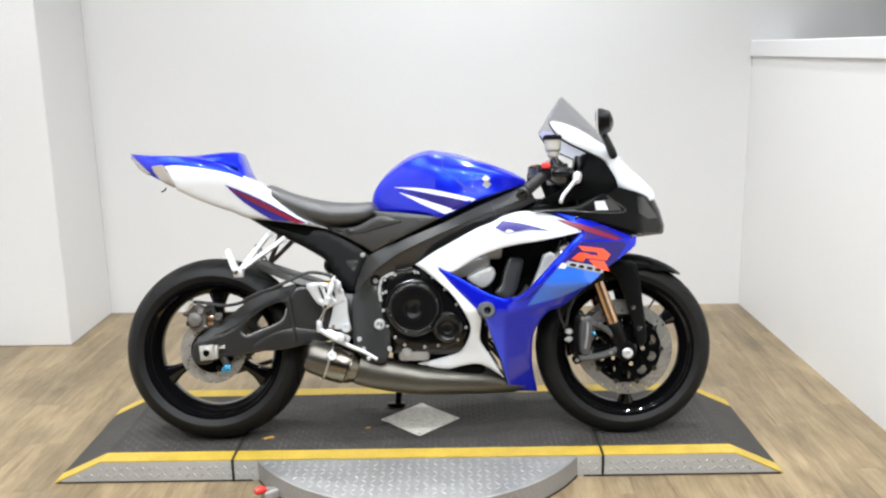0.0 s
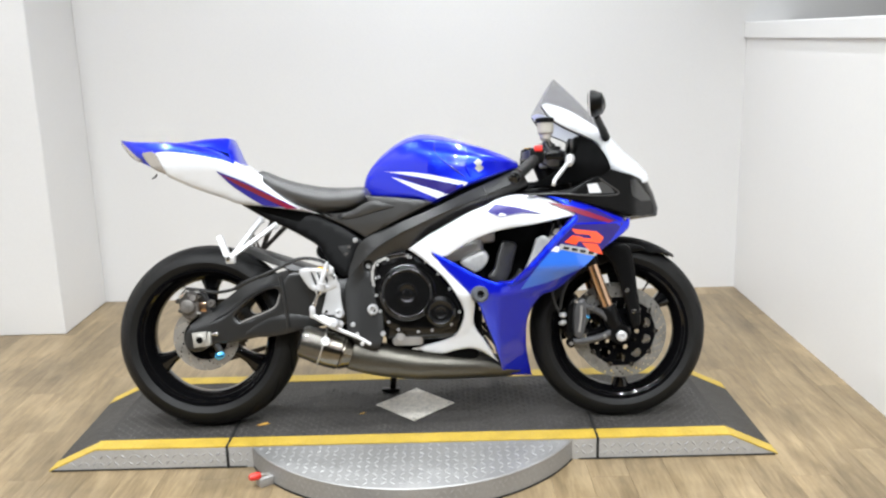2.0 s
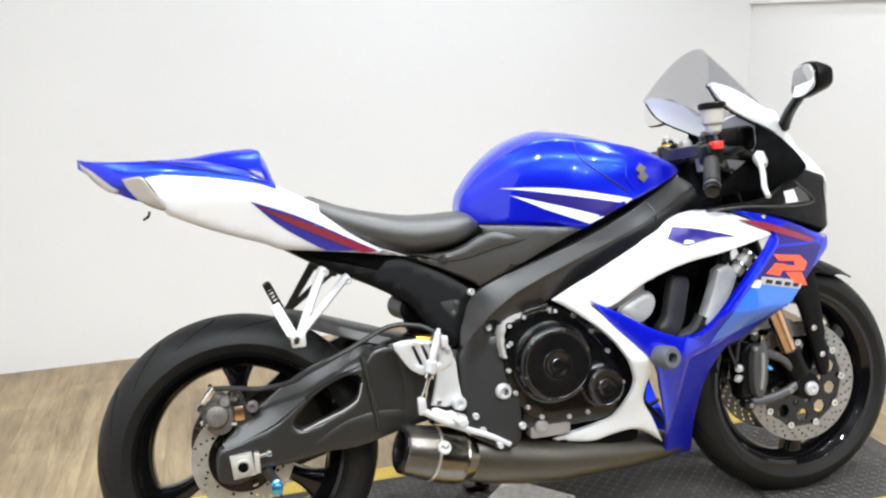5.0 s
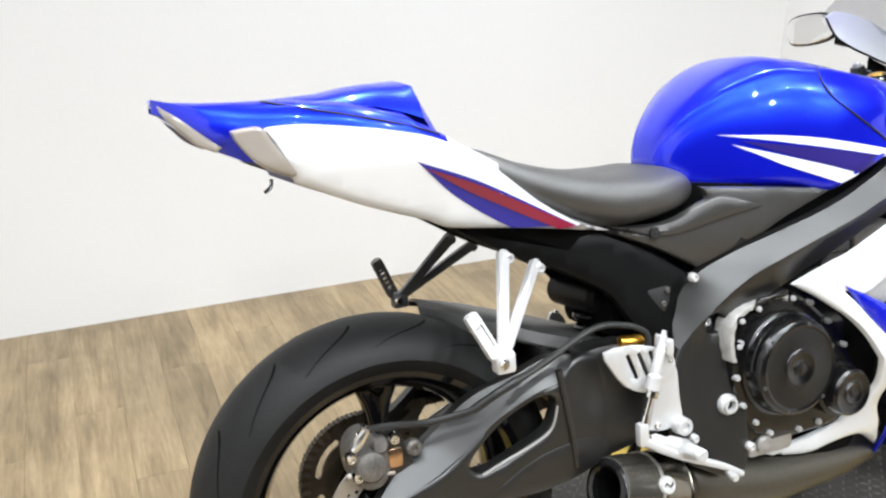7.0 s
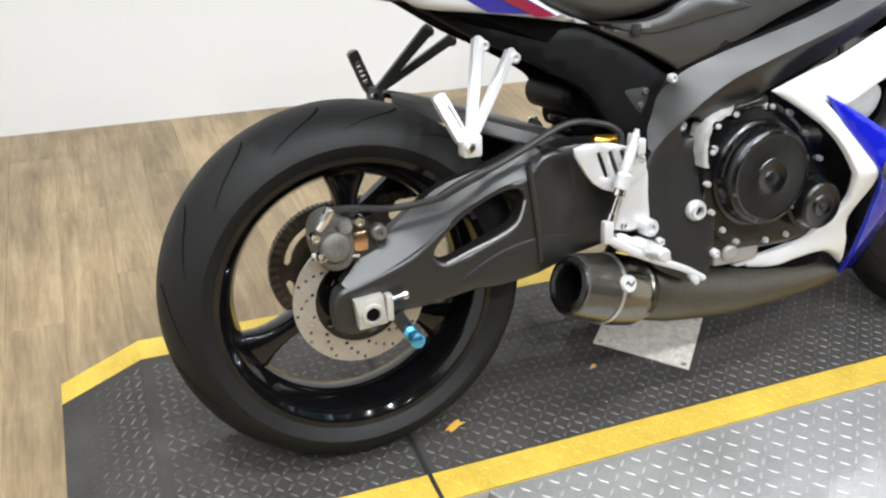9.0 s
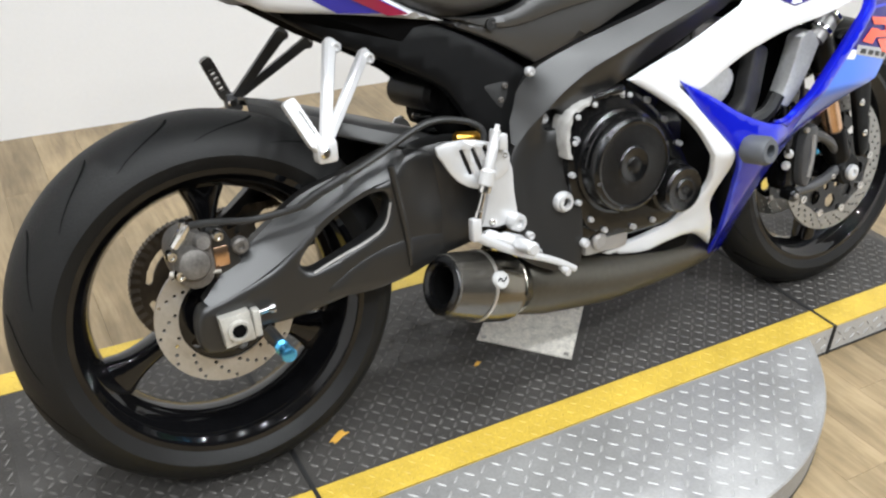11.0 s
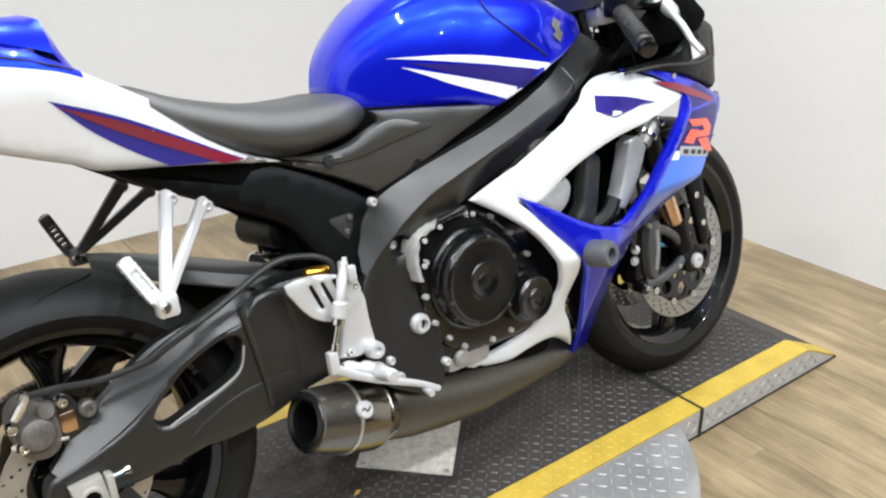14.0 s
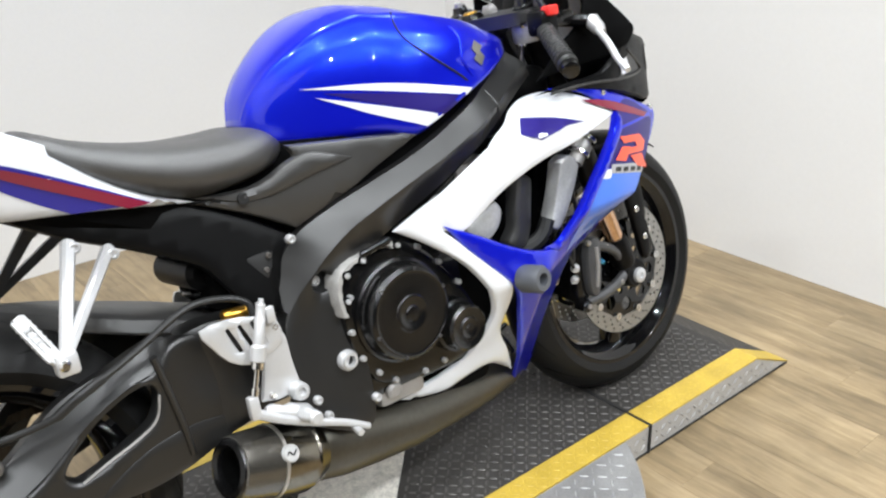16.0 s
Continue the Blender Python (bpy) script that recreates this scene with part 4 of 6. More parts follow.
SUB = [(-0.575, 0.756, 1), (-0.48, 0.700), (-0.404, 0.664), (-0.345, 0.632), (-0.300, 0.602), (-0.272, 0.560), (-0.245, 0.520), (-0.205, 0.500), (-0.170, 0.575), (-0.142, 0.617, 1), (-0.215, 0.668), (-0.299, 0.708, 1), (-0.44, 0.738)]
COVER = [(-0.137, 0.768, 1), (-0.025, 0.757), (0.098, 0.742, 1), (0.012, 0.702), (-0.140, 0.630, 1), (-0.214, 0.672), (-0.302, 0.711, 1), (-0.22, 0.705), (-0.160, 0.722), (-0.128, 0.745)]


def tail_width(x, z):
    edge = 0.93 if x < -0.63 else 0.93 - 0.62 * (x + 0.63)
    w = 0.118 + 0.085 * min(0.3, max(0, -0.29 - x)) - 0.30 * max(0, -0.66 - x) ** 1.3
    return w - 0.40 * max(0, edge - z - 0.05)


TAIL_W = [(-0.843, 0.930, 1), (-0.80, 0.932), (-0.74, 0.925), (-0.68, 0.915), (-0.61, 0.899), (-0.576, 0.886), (-0.545, 0.870), (-0.515, 0.853), (-0.486, 0.830), (-0.430, 0.784), (-0.377, 0.750), (-0.335, 0.730), (-0.290, 0.711, 1), (-0.437, 0.735), (-0.568, 0.752), (-0.604, 0.768), (-0.656, 0.786), (-0.723, 0.812), (-0.800, 0.848, 1), (-0.826, 0.903)]
for s in (-1, 1):
    sc = part("subframe_cover", panel(SUB, lambda x, z: 0.112 + 0.10 * (x + 0.3) - 0.15 * (z - 0.62), 0.004, 0.012, side=s), BLACK, bike, "matt black subframe cover")
    # a dark plate on the surface paints the shade of a triangular recess
    part("bolt_recess", panel([(-0.236, 0.602, 1), (-0.186, 0.606, 1), (-0.194, 0.578, 1), (-0.206, 0.560, 1)], lambda x, z: 0.1125 + 0.10 * (x + 0.3) - 0.15 * (z - 0.62), 0.001, 0.0015, grid=0.012, side=s), SEAM, sc)
    for x, z in ((-0.205, 0.576), (-0.196, 0.598)):
        part("cover_bolt", bolt((x, s * 0.1275, z), (0, s, 0), 0.005, 0.004, 10), OLDCAST, sc)
    cv = part("side_cover", panel(COVER, cover_width, 0.004, 0.008, side=s), GREYPLASTIC, bike, "charcoal plastic side cover")
    part("cover_ridge", panel([(-0.292, 0.716, 1), (-0.20, 0.716), (-0.135, 0.745), (-0.10, 0.752), (-0.03, 0.728, 1), (-0.10, 0.712), (-0.2, 0.690)], over(cover_width, 0.008), 0.004, 0.012, grid=0.01, side=s), GREYPLASTIC, cv)
    part("cover_bolt", rod((-0.22, s * (cover_width(-0.22, 0.7) + 0.004), 0.7), (-0.22, s * (cover_width(-0.22, 0.7) + 0.0095), 0.7), [(0, 0.010), (0.9, 0.010), (1, 0.006), (0.6, 0.005), (0.6, 0.0001)], 16), SEAM, cv)
    tp = part("tail_panel", panel(TAIL_W, tail_width, 0.004, 0.014, side=s), WHITE, bike, "glossy white tail panel")
    part("red_stripe", panel([(-0.618, 0.852, 1), (-0.529, 0.815), (-0.362, 0.730, 1), (-0.398, 0.731, 1), (-0.540, 0.804)], over(tail_width, 0.0026), 0.0004, 0.0, grid=0.012, side=s), RED, tp)
    part("navy_flash", panel([(-0.628, 0.862, 1), (-0.525, 0.819), (-0.362, 0.731, 1), (-0.475, 0.742, 1), (-0.521, 0.770), (-0.577, 0.811)], over(tail_width, 0.0009), 0.0004, 0.0, grid=0.012, side=s), DECALBLUE, tp)
    part("turn_lens", panel([(-0.884, 0.930, 1), (-0.862, 0.933), (-0.842, 0.931), (-0.826, 0.905), (-0.800, 0.864), (-0.806, 0.857, 1), (-0.838, 0.872), (-0.860, 0.891), (-0.877, 0.914)], over(tail_width, 0.001), 0.012, 0.005, grid=0.006, side=s), LENS, tp, "clear turn signal lens")
    part("tail_lamp", panel([(-0.970, 0.972, 1), (-0.940, 0.950), (-0.918, 0.930), (-0.893, 0.907, 1), (-0.902, 0.901, 1), (-0.926, 0.914), (-0.948, 0.936), (-0.968, 0.962, 1)], lambda x, z: 0.050 + 0.42 * (x + 0.97), 0.01, 0.006, grid=0.012, side=s), LENS, bike, "clear tail lamp lens")
    if s < 0:
        part("hook", tube([(-0.835, s * 0.10, 0.858), (-0.838, s * 0.105, 0.848), (-0.848, s * 0.11, 0.842)], 0.0028), CASE, bike)

# blue top of the tail, its seat cowl and the dark underside


def tail_ring(x, wb, ze, wt, zt, zl):
    half = [(-wb * 0.8, zl), (-wb, ze - 0.012), (-wb, ze), (-(wb + wt) / 2 - 0.006, (ze + zt) / 2 + 0.006), (-wt, zt - 0.001), (-wt * 0.5, zt)]
    return [(x, y, z) for y, z in half] + [(x, 0, zt + 0.001)] + [(x, -y, z) for y, z in half[::-1]]


TOP = ((-0.977, 0.024, 0.974, 0.016, 0.977, 0.971), (-0.955, 0.050, 0.964, 0.045, 0.974, 0.945), (-0.905, 0.080, 0.936, 0.060, 0.971, 0.905), (-0.865, 0.092, 0.931, 0.066, 0.969, 0.885), (-0.80, 0.108, 0.932, 0.074, 0.967, 0.87), (-0.72, 0.118, 0.922, 0.082, 0.958, 0.85), (-0.63, 0.126, 0.905, 0.088, 0.935, 0.82), (-0.595, 0.124, 0.893, 0.088, 0.912, 0.81), (-0.570, 0.121, 0.883, 0.088, 0.893, 0.80))
BRIDGE = ((-0.5698, 0.1205, 0.8825, 0.088, 0.8925, 0.80), (-0.545, 0.117, 0.868, 0.088, 0.876, 0.79), (-0.515, 0.112, 0.852, 0.085, 0.859, 0.78), (-0.48, 0.102, 0.825, 0.08, 0.846, 0.77))
part("tail_bridge", loft([tail_ring(*r) for r in BRIDGE]), WHITE, bike, "white panel between seat and tail cowl", 50)
tail_bm = loft([tail_ring(*r) for r in TOP])
tail_tree = BVHTree.FromBMesh(tail_bm)
tail_ob = part("tail_top", tail_bm, BLUE, bike, "glossy metallic blue tail top", 50)
for s in (-1, 1):
    line = []
    for x, z in ((-0.832, 0.966), (-0.797, 0.957), (-0.748, 0.945), (-0.676, 0.927), (-0.62, 0.911), (-0.582, 0.897)):
        hit = tail_tree.ray_cast(Vector((x, s, z)), Vector((0, -s, 0)))[0]
        if hit:
            line.append((x, hit.y, z))
    part("cowl_seam", tube(line, 0.002, 6, 4), SEAM, tail_ob, "dark gap round the seat cowl")
rings = []
for x, w, z0, z1 in ((-0.845, 0.020, 0.964, 0.968), (-0.80, 0.045, 0.962, 0.969), (-0.74, 0.066, 0.956, 0.971), (-0.70, 0.075, 0.951, 0.977), (-0.66, 0.084, 0.944, 0.980), (-0.615, 0.092, 0.930, 0.981), (-0.596, 0.094, 0.922, 0.976), (-0.584, 0.095, 0.900, 0.950), (-0.573, 0.095, 0.892, 0.915), (-0.566, 0.094, 0.886, 0.894)):
    rings.append([(x, -w, z0), (x, -w * 0.86, z0 + 0.45 * (z1 - z0)), (x, -w * 0.55, z0 + 0.9 * (z1 - z0)), (x, -w * 0.25, z1), (x, w * 0.25, z1), (x, w * 0.55, z0 + 0.9 * (z1 - z0)), (x, w * 0.86, z0 + 0.45 * (z1 - z0)), (x, w, z0)])
part("seat_cowl", loft(rings), BLUE, bike, "raised metallic blue seat cowl", 28)
rings = []
for x, w, z0, z1 in ((-0.83, 0.07, 0.880, 0.895), (-0.70, 0.09, 0.840, 0.87), (-0.60, 0.10, 0.785, 0.84), (-0.52, 0.10, 0.735, 0.82), (-0.45, 0.098, 0.708, 0.80), (-0.33, 0.095, 0.658, 0.74), (-0.22, 0.09, 0.60, 0.72), (-0.12, 0.10, 0.60, 0.75)):
    rings.append([(x, -w, z0 + 0.015), (x, -w, z1), (x, w, z1), (x, w, z0 + 0.015), (x, w * 0.8, z0), (x, -w * 0.8, z0)])
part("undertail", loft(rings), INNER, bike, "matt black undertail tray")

# ------------------------------------------------ tank and seat
rings = []
for x, w, z0, z1 in ((-0.14, 0.10, 0.60, 0.772), (-0.03, 0.135, 0.56, 0.760), (0.09, 0.165, 0.60, 0.752), (0.20, 0.170, 0.66, 0.797), (0.30, 0.155, 0.70, 0.832), (0.38, 0.12, 0.74, 0.856)):
    rings.append([(x, -w, z0), (x, -w, z1), (x, w, z1), (x, w, z0)])
part("air_box", loft(rings), BLACK, bike, "black air box under the tank")


def body(stations, n=40, p=2.5, smooth=6, low=2.5, ridge=0.0):
    """Rounded body: stations of (x, z low, z high, half width at the belt, height of the belt as a share, half width at the foot)."""
    dense = []
    a = np.array(stations, float)
    for k in range(len(a) - 1):
        for u in np.linspace(0, 1, smooth, endpoint=False):
            m0 = (a[k + 1] - a[max(k - 1, 0)]) / 2
            m1 = (a[min(k + 2, len(a) - 1)] - a[k]) / 2
            dense.append((2 * u**3 - 3 * u**2 + 1) * a[k] + (u**3 - 2 * u**2 + u) * m0 + (3 * u**2 - 2 * u**3) * a[k + 1] + (u**3 - u**2) * m1)
    dense.append(a[-1])
    rings = []
    for x, z0, z1, w, belt, foot in dense:
        ring = []
        zb = z0 + belt * (z1 - z0)
        for k in range(n):
            t = 2 * math.pi * k / n
            c, e = math.cos(t), math.sin(t)
            q = p if e >= 0 else low
            cx, sx = math.copysign(abs(c) ** (2 / q), c), math.copysign(abs(e) ** (2 / q), e)
            z = zb + sx * ((z1 - zb) if e > 0 else (zb - z0))
            ww = w if e >= 0 else w + (foot - w) * abs(sx) ** 1.5
            swell = ridge * sum(math.exp(-(((t - radians(d)) / 0.10) ** 2)) for d in (48, 132))
            ring.append((x, (ww + swell) * cx, z + swell * sx))
        rings.append(ring)
    return loft(rings)


TANK = [(-0.147, 0.775, 0.812, 0.036, 0.5, 0.036), (-0.132, 0.766, 0.853, 0.058, 0.4, 0.058), (-0.092, 0.757, 0.902, 0.090, 0.36, 0.090), (-0.027, 0.750, 0.950, 0.138, 0.34, 0.138), (0.04, 0.743, 0.974, 0.178, 0.33, 0.178), (0.088, 0.731, 0.971, 0.204, 0.33, 0.208), (0.13, 0.750, 0.963, 0.214, 0.33, 0.224), (0.19, 0.780, 0.945, 0.219, 0.33, 0.232), (0.26, 0.806, 0.922, 0.206, 0.36, 0.219), (0.33, 0.832, 0.890, 0.172, 0.42, 0.180), (0.372, 0.846, 0.866, 0.13, 0.5, 0.135)]
bm = body(TANK, n=96, p=2.8, low=9, ridge=0.0035)
tank_tree = BVHTree.FromBMesh(bm)
tank = part("fuel_tank", bm, BLUE, bike, "glossy metallic blue fuel tank", 60)


def tank_side(x, z):
    hit = tank_tree.ray_cast(Vector((x, -1, z)), Vector((0, 1, 0)))[0]
    return -hit.y + 0.0018 if hit else 0.19


for s in (-1, 1):
    part("white_stripe", panel([(-0.070, 0.846, 1), (0.05, 0.834), (0.204, 0.798, 1), (0.190, 0.788, 1), (0.052, 0.820), (-0.01, 0.834)], tank_side, 0.0004, 0.0, grid=0.007, side=s), WHITE, tank)
    part("navy_stripe", panel([(-0.040, 0.834, 1), (0.06, 0.815), (0.188, 0.787, 1), (0.138, 0.764, 1), (0.04, 0.800)], over(tank_side, -0.0003), 0.0004, 0.0, grid=0.007, side=s), NAVY, tank)
    part("white_stripe", panel([(-0.050, 0.828, 1), (0.025, 0.803), (0.138, 0.763, 1), (0.104, 0.750, 1), (0.022, 0.788), (-0.01, 0.806)], tank_side, 0.0004, 0.0, grid=0.007, side=s), WHITE, tank)
    part("silver_emblem", panel([(0.222, 0.863, 1), (0.236, 0.876, 1), (0.252, 0.864, 1), (0.243, 0.857, 1), (0.255, 0.845, 1), (0.240, 0.831, 1), (0.223, 0.845, 1), (0.233, 0.852, 1)], over(tank_side, 0.001), 0.001, 0.0, grid=0.008, side=s, per=1), worn(mat("dull_emblem", (0.36, 0.35, 0.31), 0.35, 0.9), 30, 0.2), tank, "dull silver tank emblem")
    line = [(x, s * (tank_side(x, z) - 0.0004), z) for x, z in ((0.106, 0.944), (0.096, 0.922), (0.101, 0.896), (0.135, 0.862), (0.176, 0.830), (0.196, 0.812))]
    part("seam", tube(line, 0.0018, 6, 3), SEAM, tank, "dark gap round the front tank cover")
    fold = [(x, s * (tank_side(x, z) - 0.0022), z) for x, z in ((0.200, 0.905), (0.204, 0.885), (0.196, 0.850), (0.212, 0.815))]
    part("fold", tube(fold, 0.0026, 8, 4), BLUE, tank, "raised fold in the tank")
SEATS = [(-0.512, 0.838, 0.858, 0.05, 0.5, 0.05), (-0.494, 0.806, 0.864, 0.088, 0.5, 0.09), (-0.472, 0.786, 0.856, 0.106, 0.5, 0.11), (-0.43, 0.764, 0.838, 0.122, 0.5, 0.124), (-0.36, 0.730, 0.818, 0.140, 0.5, 0.140), (-0.28, 0.708, 0.803, 0.150, 0.5, 0.147), (-0.20, 0.712, 0.799, 0.148, 0.5, 0.144), (-0.150, 0.722, 0.800, 0.132, 0.5, 0.128), (-0.128, 0.740, 0.786, 0.112, 0.5, 0.11), (-0.120, 0.755, 0.773, 0.10, 0.5, 0.10)]
part("rider_seat", body(SEATS, p=2.9), SEAT, bike, "black vinyl rider seat", 60)

# ------------------------------------------------ engine
ENGINE_Y = 0.185
part("engine_block", join(box((-0.09, -0.165, 0.285), (0.20, 0.165, 0.52), 0.03, 3), box((0.03, -0.15, 0.45), (0.26, 0.15, 0.66), 0.02, 3)), CASE, bike, "black engine block")
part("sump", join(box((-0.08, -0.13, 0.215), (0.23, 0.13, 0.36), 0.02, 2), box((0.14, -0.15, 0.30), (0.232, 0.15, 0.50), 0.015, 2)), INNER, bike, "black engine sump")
part("cylinder_head", join(box((0.12, -0.175, 0.54), (0.25, 0.175, 0.615), 0.02, 3), box((0.19, -0.16, 0.60), (0.29, 0.16, 0.66), 0.015, 2)), CAST, bike, "cast grey cylinder head")
for s in (-1, 1):
    part("crankcase_cover", panel([(-0.085, 0.552), (-0.03, 0.572), (0.02, 0.572), (0.075, 0.535), (0.115, 0.488), (0.16, 0.42), (0.172, 0.37), (0.150, 0.330), (0.08, 0.308), (-0.02, 0.318), (-0.066, 0.332), (-0.100, 0.39), (-0.112, 0.46), (-0.10, 0.52)], flat(ENGINE_Y), 0.04, 0.010, side=s), CASE, bike, "black crankcase cover")
    cc = part("clutch_cover", rod((-0.002, s * 0.175, 0.447), (-0.002, s * 0.226, 0.447), [(0, 0.094), (0.30, 0.093), (0.36, 0.088), (0.85, 0.084), (0.92, 0.082), (0.98, 0.078), (1.0, 0.075), (0.975, 0.073), (0.97, 0.070), (0.99, 0.034), (1.03, 0.032), (1.04, 0.027), (1.0, 0.023), (0.99, 0.015), (1.04, 0.012), (1.05, 0.0001)], 64), CASE, bike, "round black clutch cover")
    for d in (20, 75, 135, 195, 250, 310):
        part("cover_screw", bolt((-0.002 + 0.0775 * math.cos(radians(d)), s * 0.2245, 0.447 + 0.0775 * math.sin(radians(d))), (0, s, 0), 0.0036, 0.002, 8), DARKGREY, cc)
    part("starter_cover", rod((0.105, s * 0.18, 0.384), (0.105, s * 0.238, 0.384), [(0, 0.050), (0.45, 0.049), (0.5, 0.0435), (0.92, 0.042), (1, 0.038), (0.97, 0.035), (0.97, 0.021), (1.03, 0.018), (1.0, 0.012), (1.0, 0.008), (1.05, 0.006), (1.05, 0.0001)], 44), CASE, bike, "small round black cover")
    spots = ((-0.066, 0.352), (-0.035, 0.326), (0.03, 0.318), (0.075, 0.322), (0.138, 0.340), (0.166, 0.38), (0.135, 0.455), (0.098, 0.505), (0.058, 0.545), (-0.095, 0.50), (-0.104, 0.44), (-0.092, 0.388), (0.004, 0.562))
    for x, z in spots:
        part("cover_bolt", bolt((x, s * (ENGINE_Y - 0.001), z), (0, s, 0), 0.0054, 0.008, 8), SILVER, bike)
    part("water_pump", join(box((-0.058, s * 0.13 - 0.03, 0.268), (0.045, s * 0.13 + 0.03, 0.318), 0.012, 2), rod((-0.03, s * 0.15, 0.298), (-0.03, s * 0.172, 0.298), [(0, 0.018), (0.8, 0.016), (1, 0.01)], 16)), CAST, bike, "cast grey pump housing")
RAW = worn(mat("raw_casting", (0.38, 0.37, 0.355), 0.5, 0.3), 70, 0.25, 0.0005, 6)
LINE = [(-0.112, 0, 0.470), (-0.116, 0, 0.505), (-0.108, 0, 0.538), (-0.086, 0, 0.555), (-0.055, 0, 0.563), (-0.020, 0, 0.569), (0.018, 0, 0.563)]
rings = []
for k, p in enumerate(spline(LINE, 5)):
    c = Vector((-0.002, 0, 0.447))
    out = (p - c).normalized()
    wide = 0.0056 - 0.00008 * k + 0.0010 * math.sin(k * 2.3)
    rings.append([(p + out * a * wide + Vector((0, y, 0)))[:] for a, y in ((-1, -0.150), (1, -0.150), (1, -0.186), (0.4, -0.191), (-1, -0.191))])
flange = part("gasket_flange", loft(rings), RAW, bike, "rough bare grey engine flange")
for x, z, r in ((-0.104, 0.497, 0.008), (-0.097, 0.540, 0.009), (-0.062, 0.556, 0.008), (0.012, 0.562, 0.009)):
    part("flange_boss", rod((x, -0.165, z), (x, -0.194, z), [(0, r), (0.85, r * 0.97), (1, r * 0.8)], 14), CASE, flange)
    part("flange_bolt", bolt((x, -0.194, z), (0, -1, 0), 0.0048, 0.005, 8), SILVER, flange)
part("actuator_arm", rod((-0.065, -0.194, 0.566), (-0.005, -0.198, 0.578), [(0, 0.004), (0.1, 0.007), (0.5, 0.005), (0.9, 0.008), (1, 0.005)], 12), CASE, bike)
for a0, a1, r0 in ((185, 300, 0.079), (20, 110, 0.081), (120, 175, 0.090)):
    part("cover_rib", tube([(-0.002 + r0 * math.cos(radians(a0 + (a1 - a0) * k / 8)), -0.219 + (0.01 if r0 > 0.085 else 0), 0.447 + r0 * math.sin(radians(a0 + (a1 - a0) * k / 8))) for k in range(9)], 0.003, 8, 3), CASE, bike)
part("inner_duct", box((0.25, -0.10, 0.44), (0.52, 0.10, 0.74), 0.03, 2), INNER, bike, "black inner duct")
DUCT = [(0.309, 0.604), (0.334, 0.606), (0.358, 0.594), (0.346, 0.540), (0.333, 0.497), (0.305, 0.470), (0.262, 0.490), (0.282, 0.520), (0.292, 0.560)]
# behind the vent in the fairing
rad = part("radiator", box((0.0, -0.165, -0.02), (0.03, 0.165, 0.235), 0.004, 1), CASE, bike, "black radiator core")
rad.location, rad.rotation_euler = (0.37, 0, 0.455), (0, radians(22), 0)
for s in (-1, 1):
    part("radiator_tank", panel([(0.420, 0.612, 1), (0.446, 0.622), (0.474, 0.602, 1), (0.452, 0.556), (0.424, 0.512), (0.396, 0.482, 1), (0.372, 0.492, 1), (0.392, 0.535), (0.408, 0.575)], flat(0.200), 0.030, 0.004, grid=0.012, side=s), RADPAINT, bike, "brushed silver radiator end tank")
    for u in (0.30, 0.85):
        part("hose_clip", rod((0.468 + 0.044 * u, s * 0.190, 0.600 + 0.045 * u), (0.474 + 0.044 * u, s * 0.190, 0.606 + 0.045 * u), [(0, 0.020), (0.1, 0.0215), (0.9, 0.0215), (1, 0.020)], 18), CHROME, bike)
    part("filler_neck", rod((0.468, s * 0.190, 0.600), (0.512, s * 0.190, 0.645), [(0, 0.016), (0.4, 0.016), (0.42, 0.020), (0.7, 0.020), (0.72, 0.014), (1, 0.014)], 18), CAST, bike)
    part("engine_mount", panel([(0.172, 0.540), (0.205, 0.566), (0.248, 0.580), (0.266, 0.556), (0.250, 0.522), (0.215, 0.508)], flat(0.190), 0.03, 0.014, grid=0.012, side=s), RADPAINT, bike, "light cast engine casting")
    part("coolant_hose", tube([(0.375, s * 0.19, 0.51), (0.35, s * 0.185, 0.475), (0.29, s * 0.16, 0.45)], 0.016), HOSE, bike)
    # an added black sheet that keeps the slit by the engine dark
    part("gap_sheet", panel([(0.10, 0.30), (0.10, 0.50), (0.14, 0.56), (0.19, 0.54), (0.218, 0.47), (0.212, 0.40), (0.198, 0.34), (0.17, 0.30)], lambda x, z: 0.150 + 0.40 * max(0, x - 0.12), 0.003, 0.004, side=s), INNER, bike, "black sheet added to darken the gap beside the engine")
    part("air_duct", panel(DUCT, lambda x, z: 0.200 - 0.25 * max(0, x - 0.28), 0.02, 0.010, grid=0.012, side=s), GREYPLASTIC, bike, "dark grey plastic air duct")
    part("mesh_strut", join(tube([(0.225, s * 0.135, 0.33), (0.27, s * 0.125, 0.28), (0.30, s * 0.115, 0.24)], 0.006), tube([(0.225, s * 0.13, 0.29), (0.28, s * 0.13, 0.31)], 0.005), tube([(0.235, s * 0.15, 0.38), (0.235, s * 0.14, 0.30)], 0.006)), BLACK, bike)
    # crash slider on the fairing
    base = width(0.226, 0.443)
    part("frame_slider", rod((0.226, s * (base - 0.002), 0.443), (0.232, s * (base + 0.048), 0.446), [(0, 0.023), (0.08, 0.026), (0.85, 0.026), (1.0, 0.021), (1.0, 0.012), (0.4, 0.011), (0.4, 0.0001)], 28), mat("grey_nylon", (0.075, 0.08, 0.09), 0.5), bike, "grey nylon crash slider")

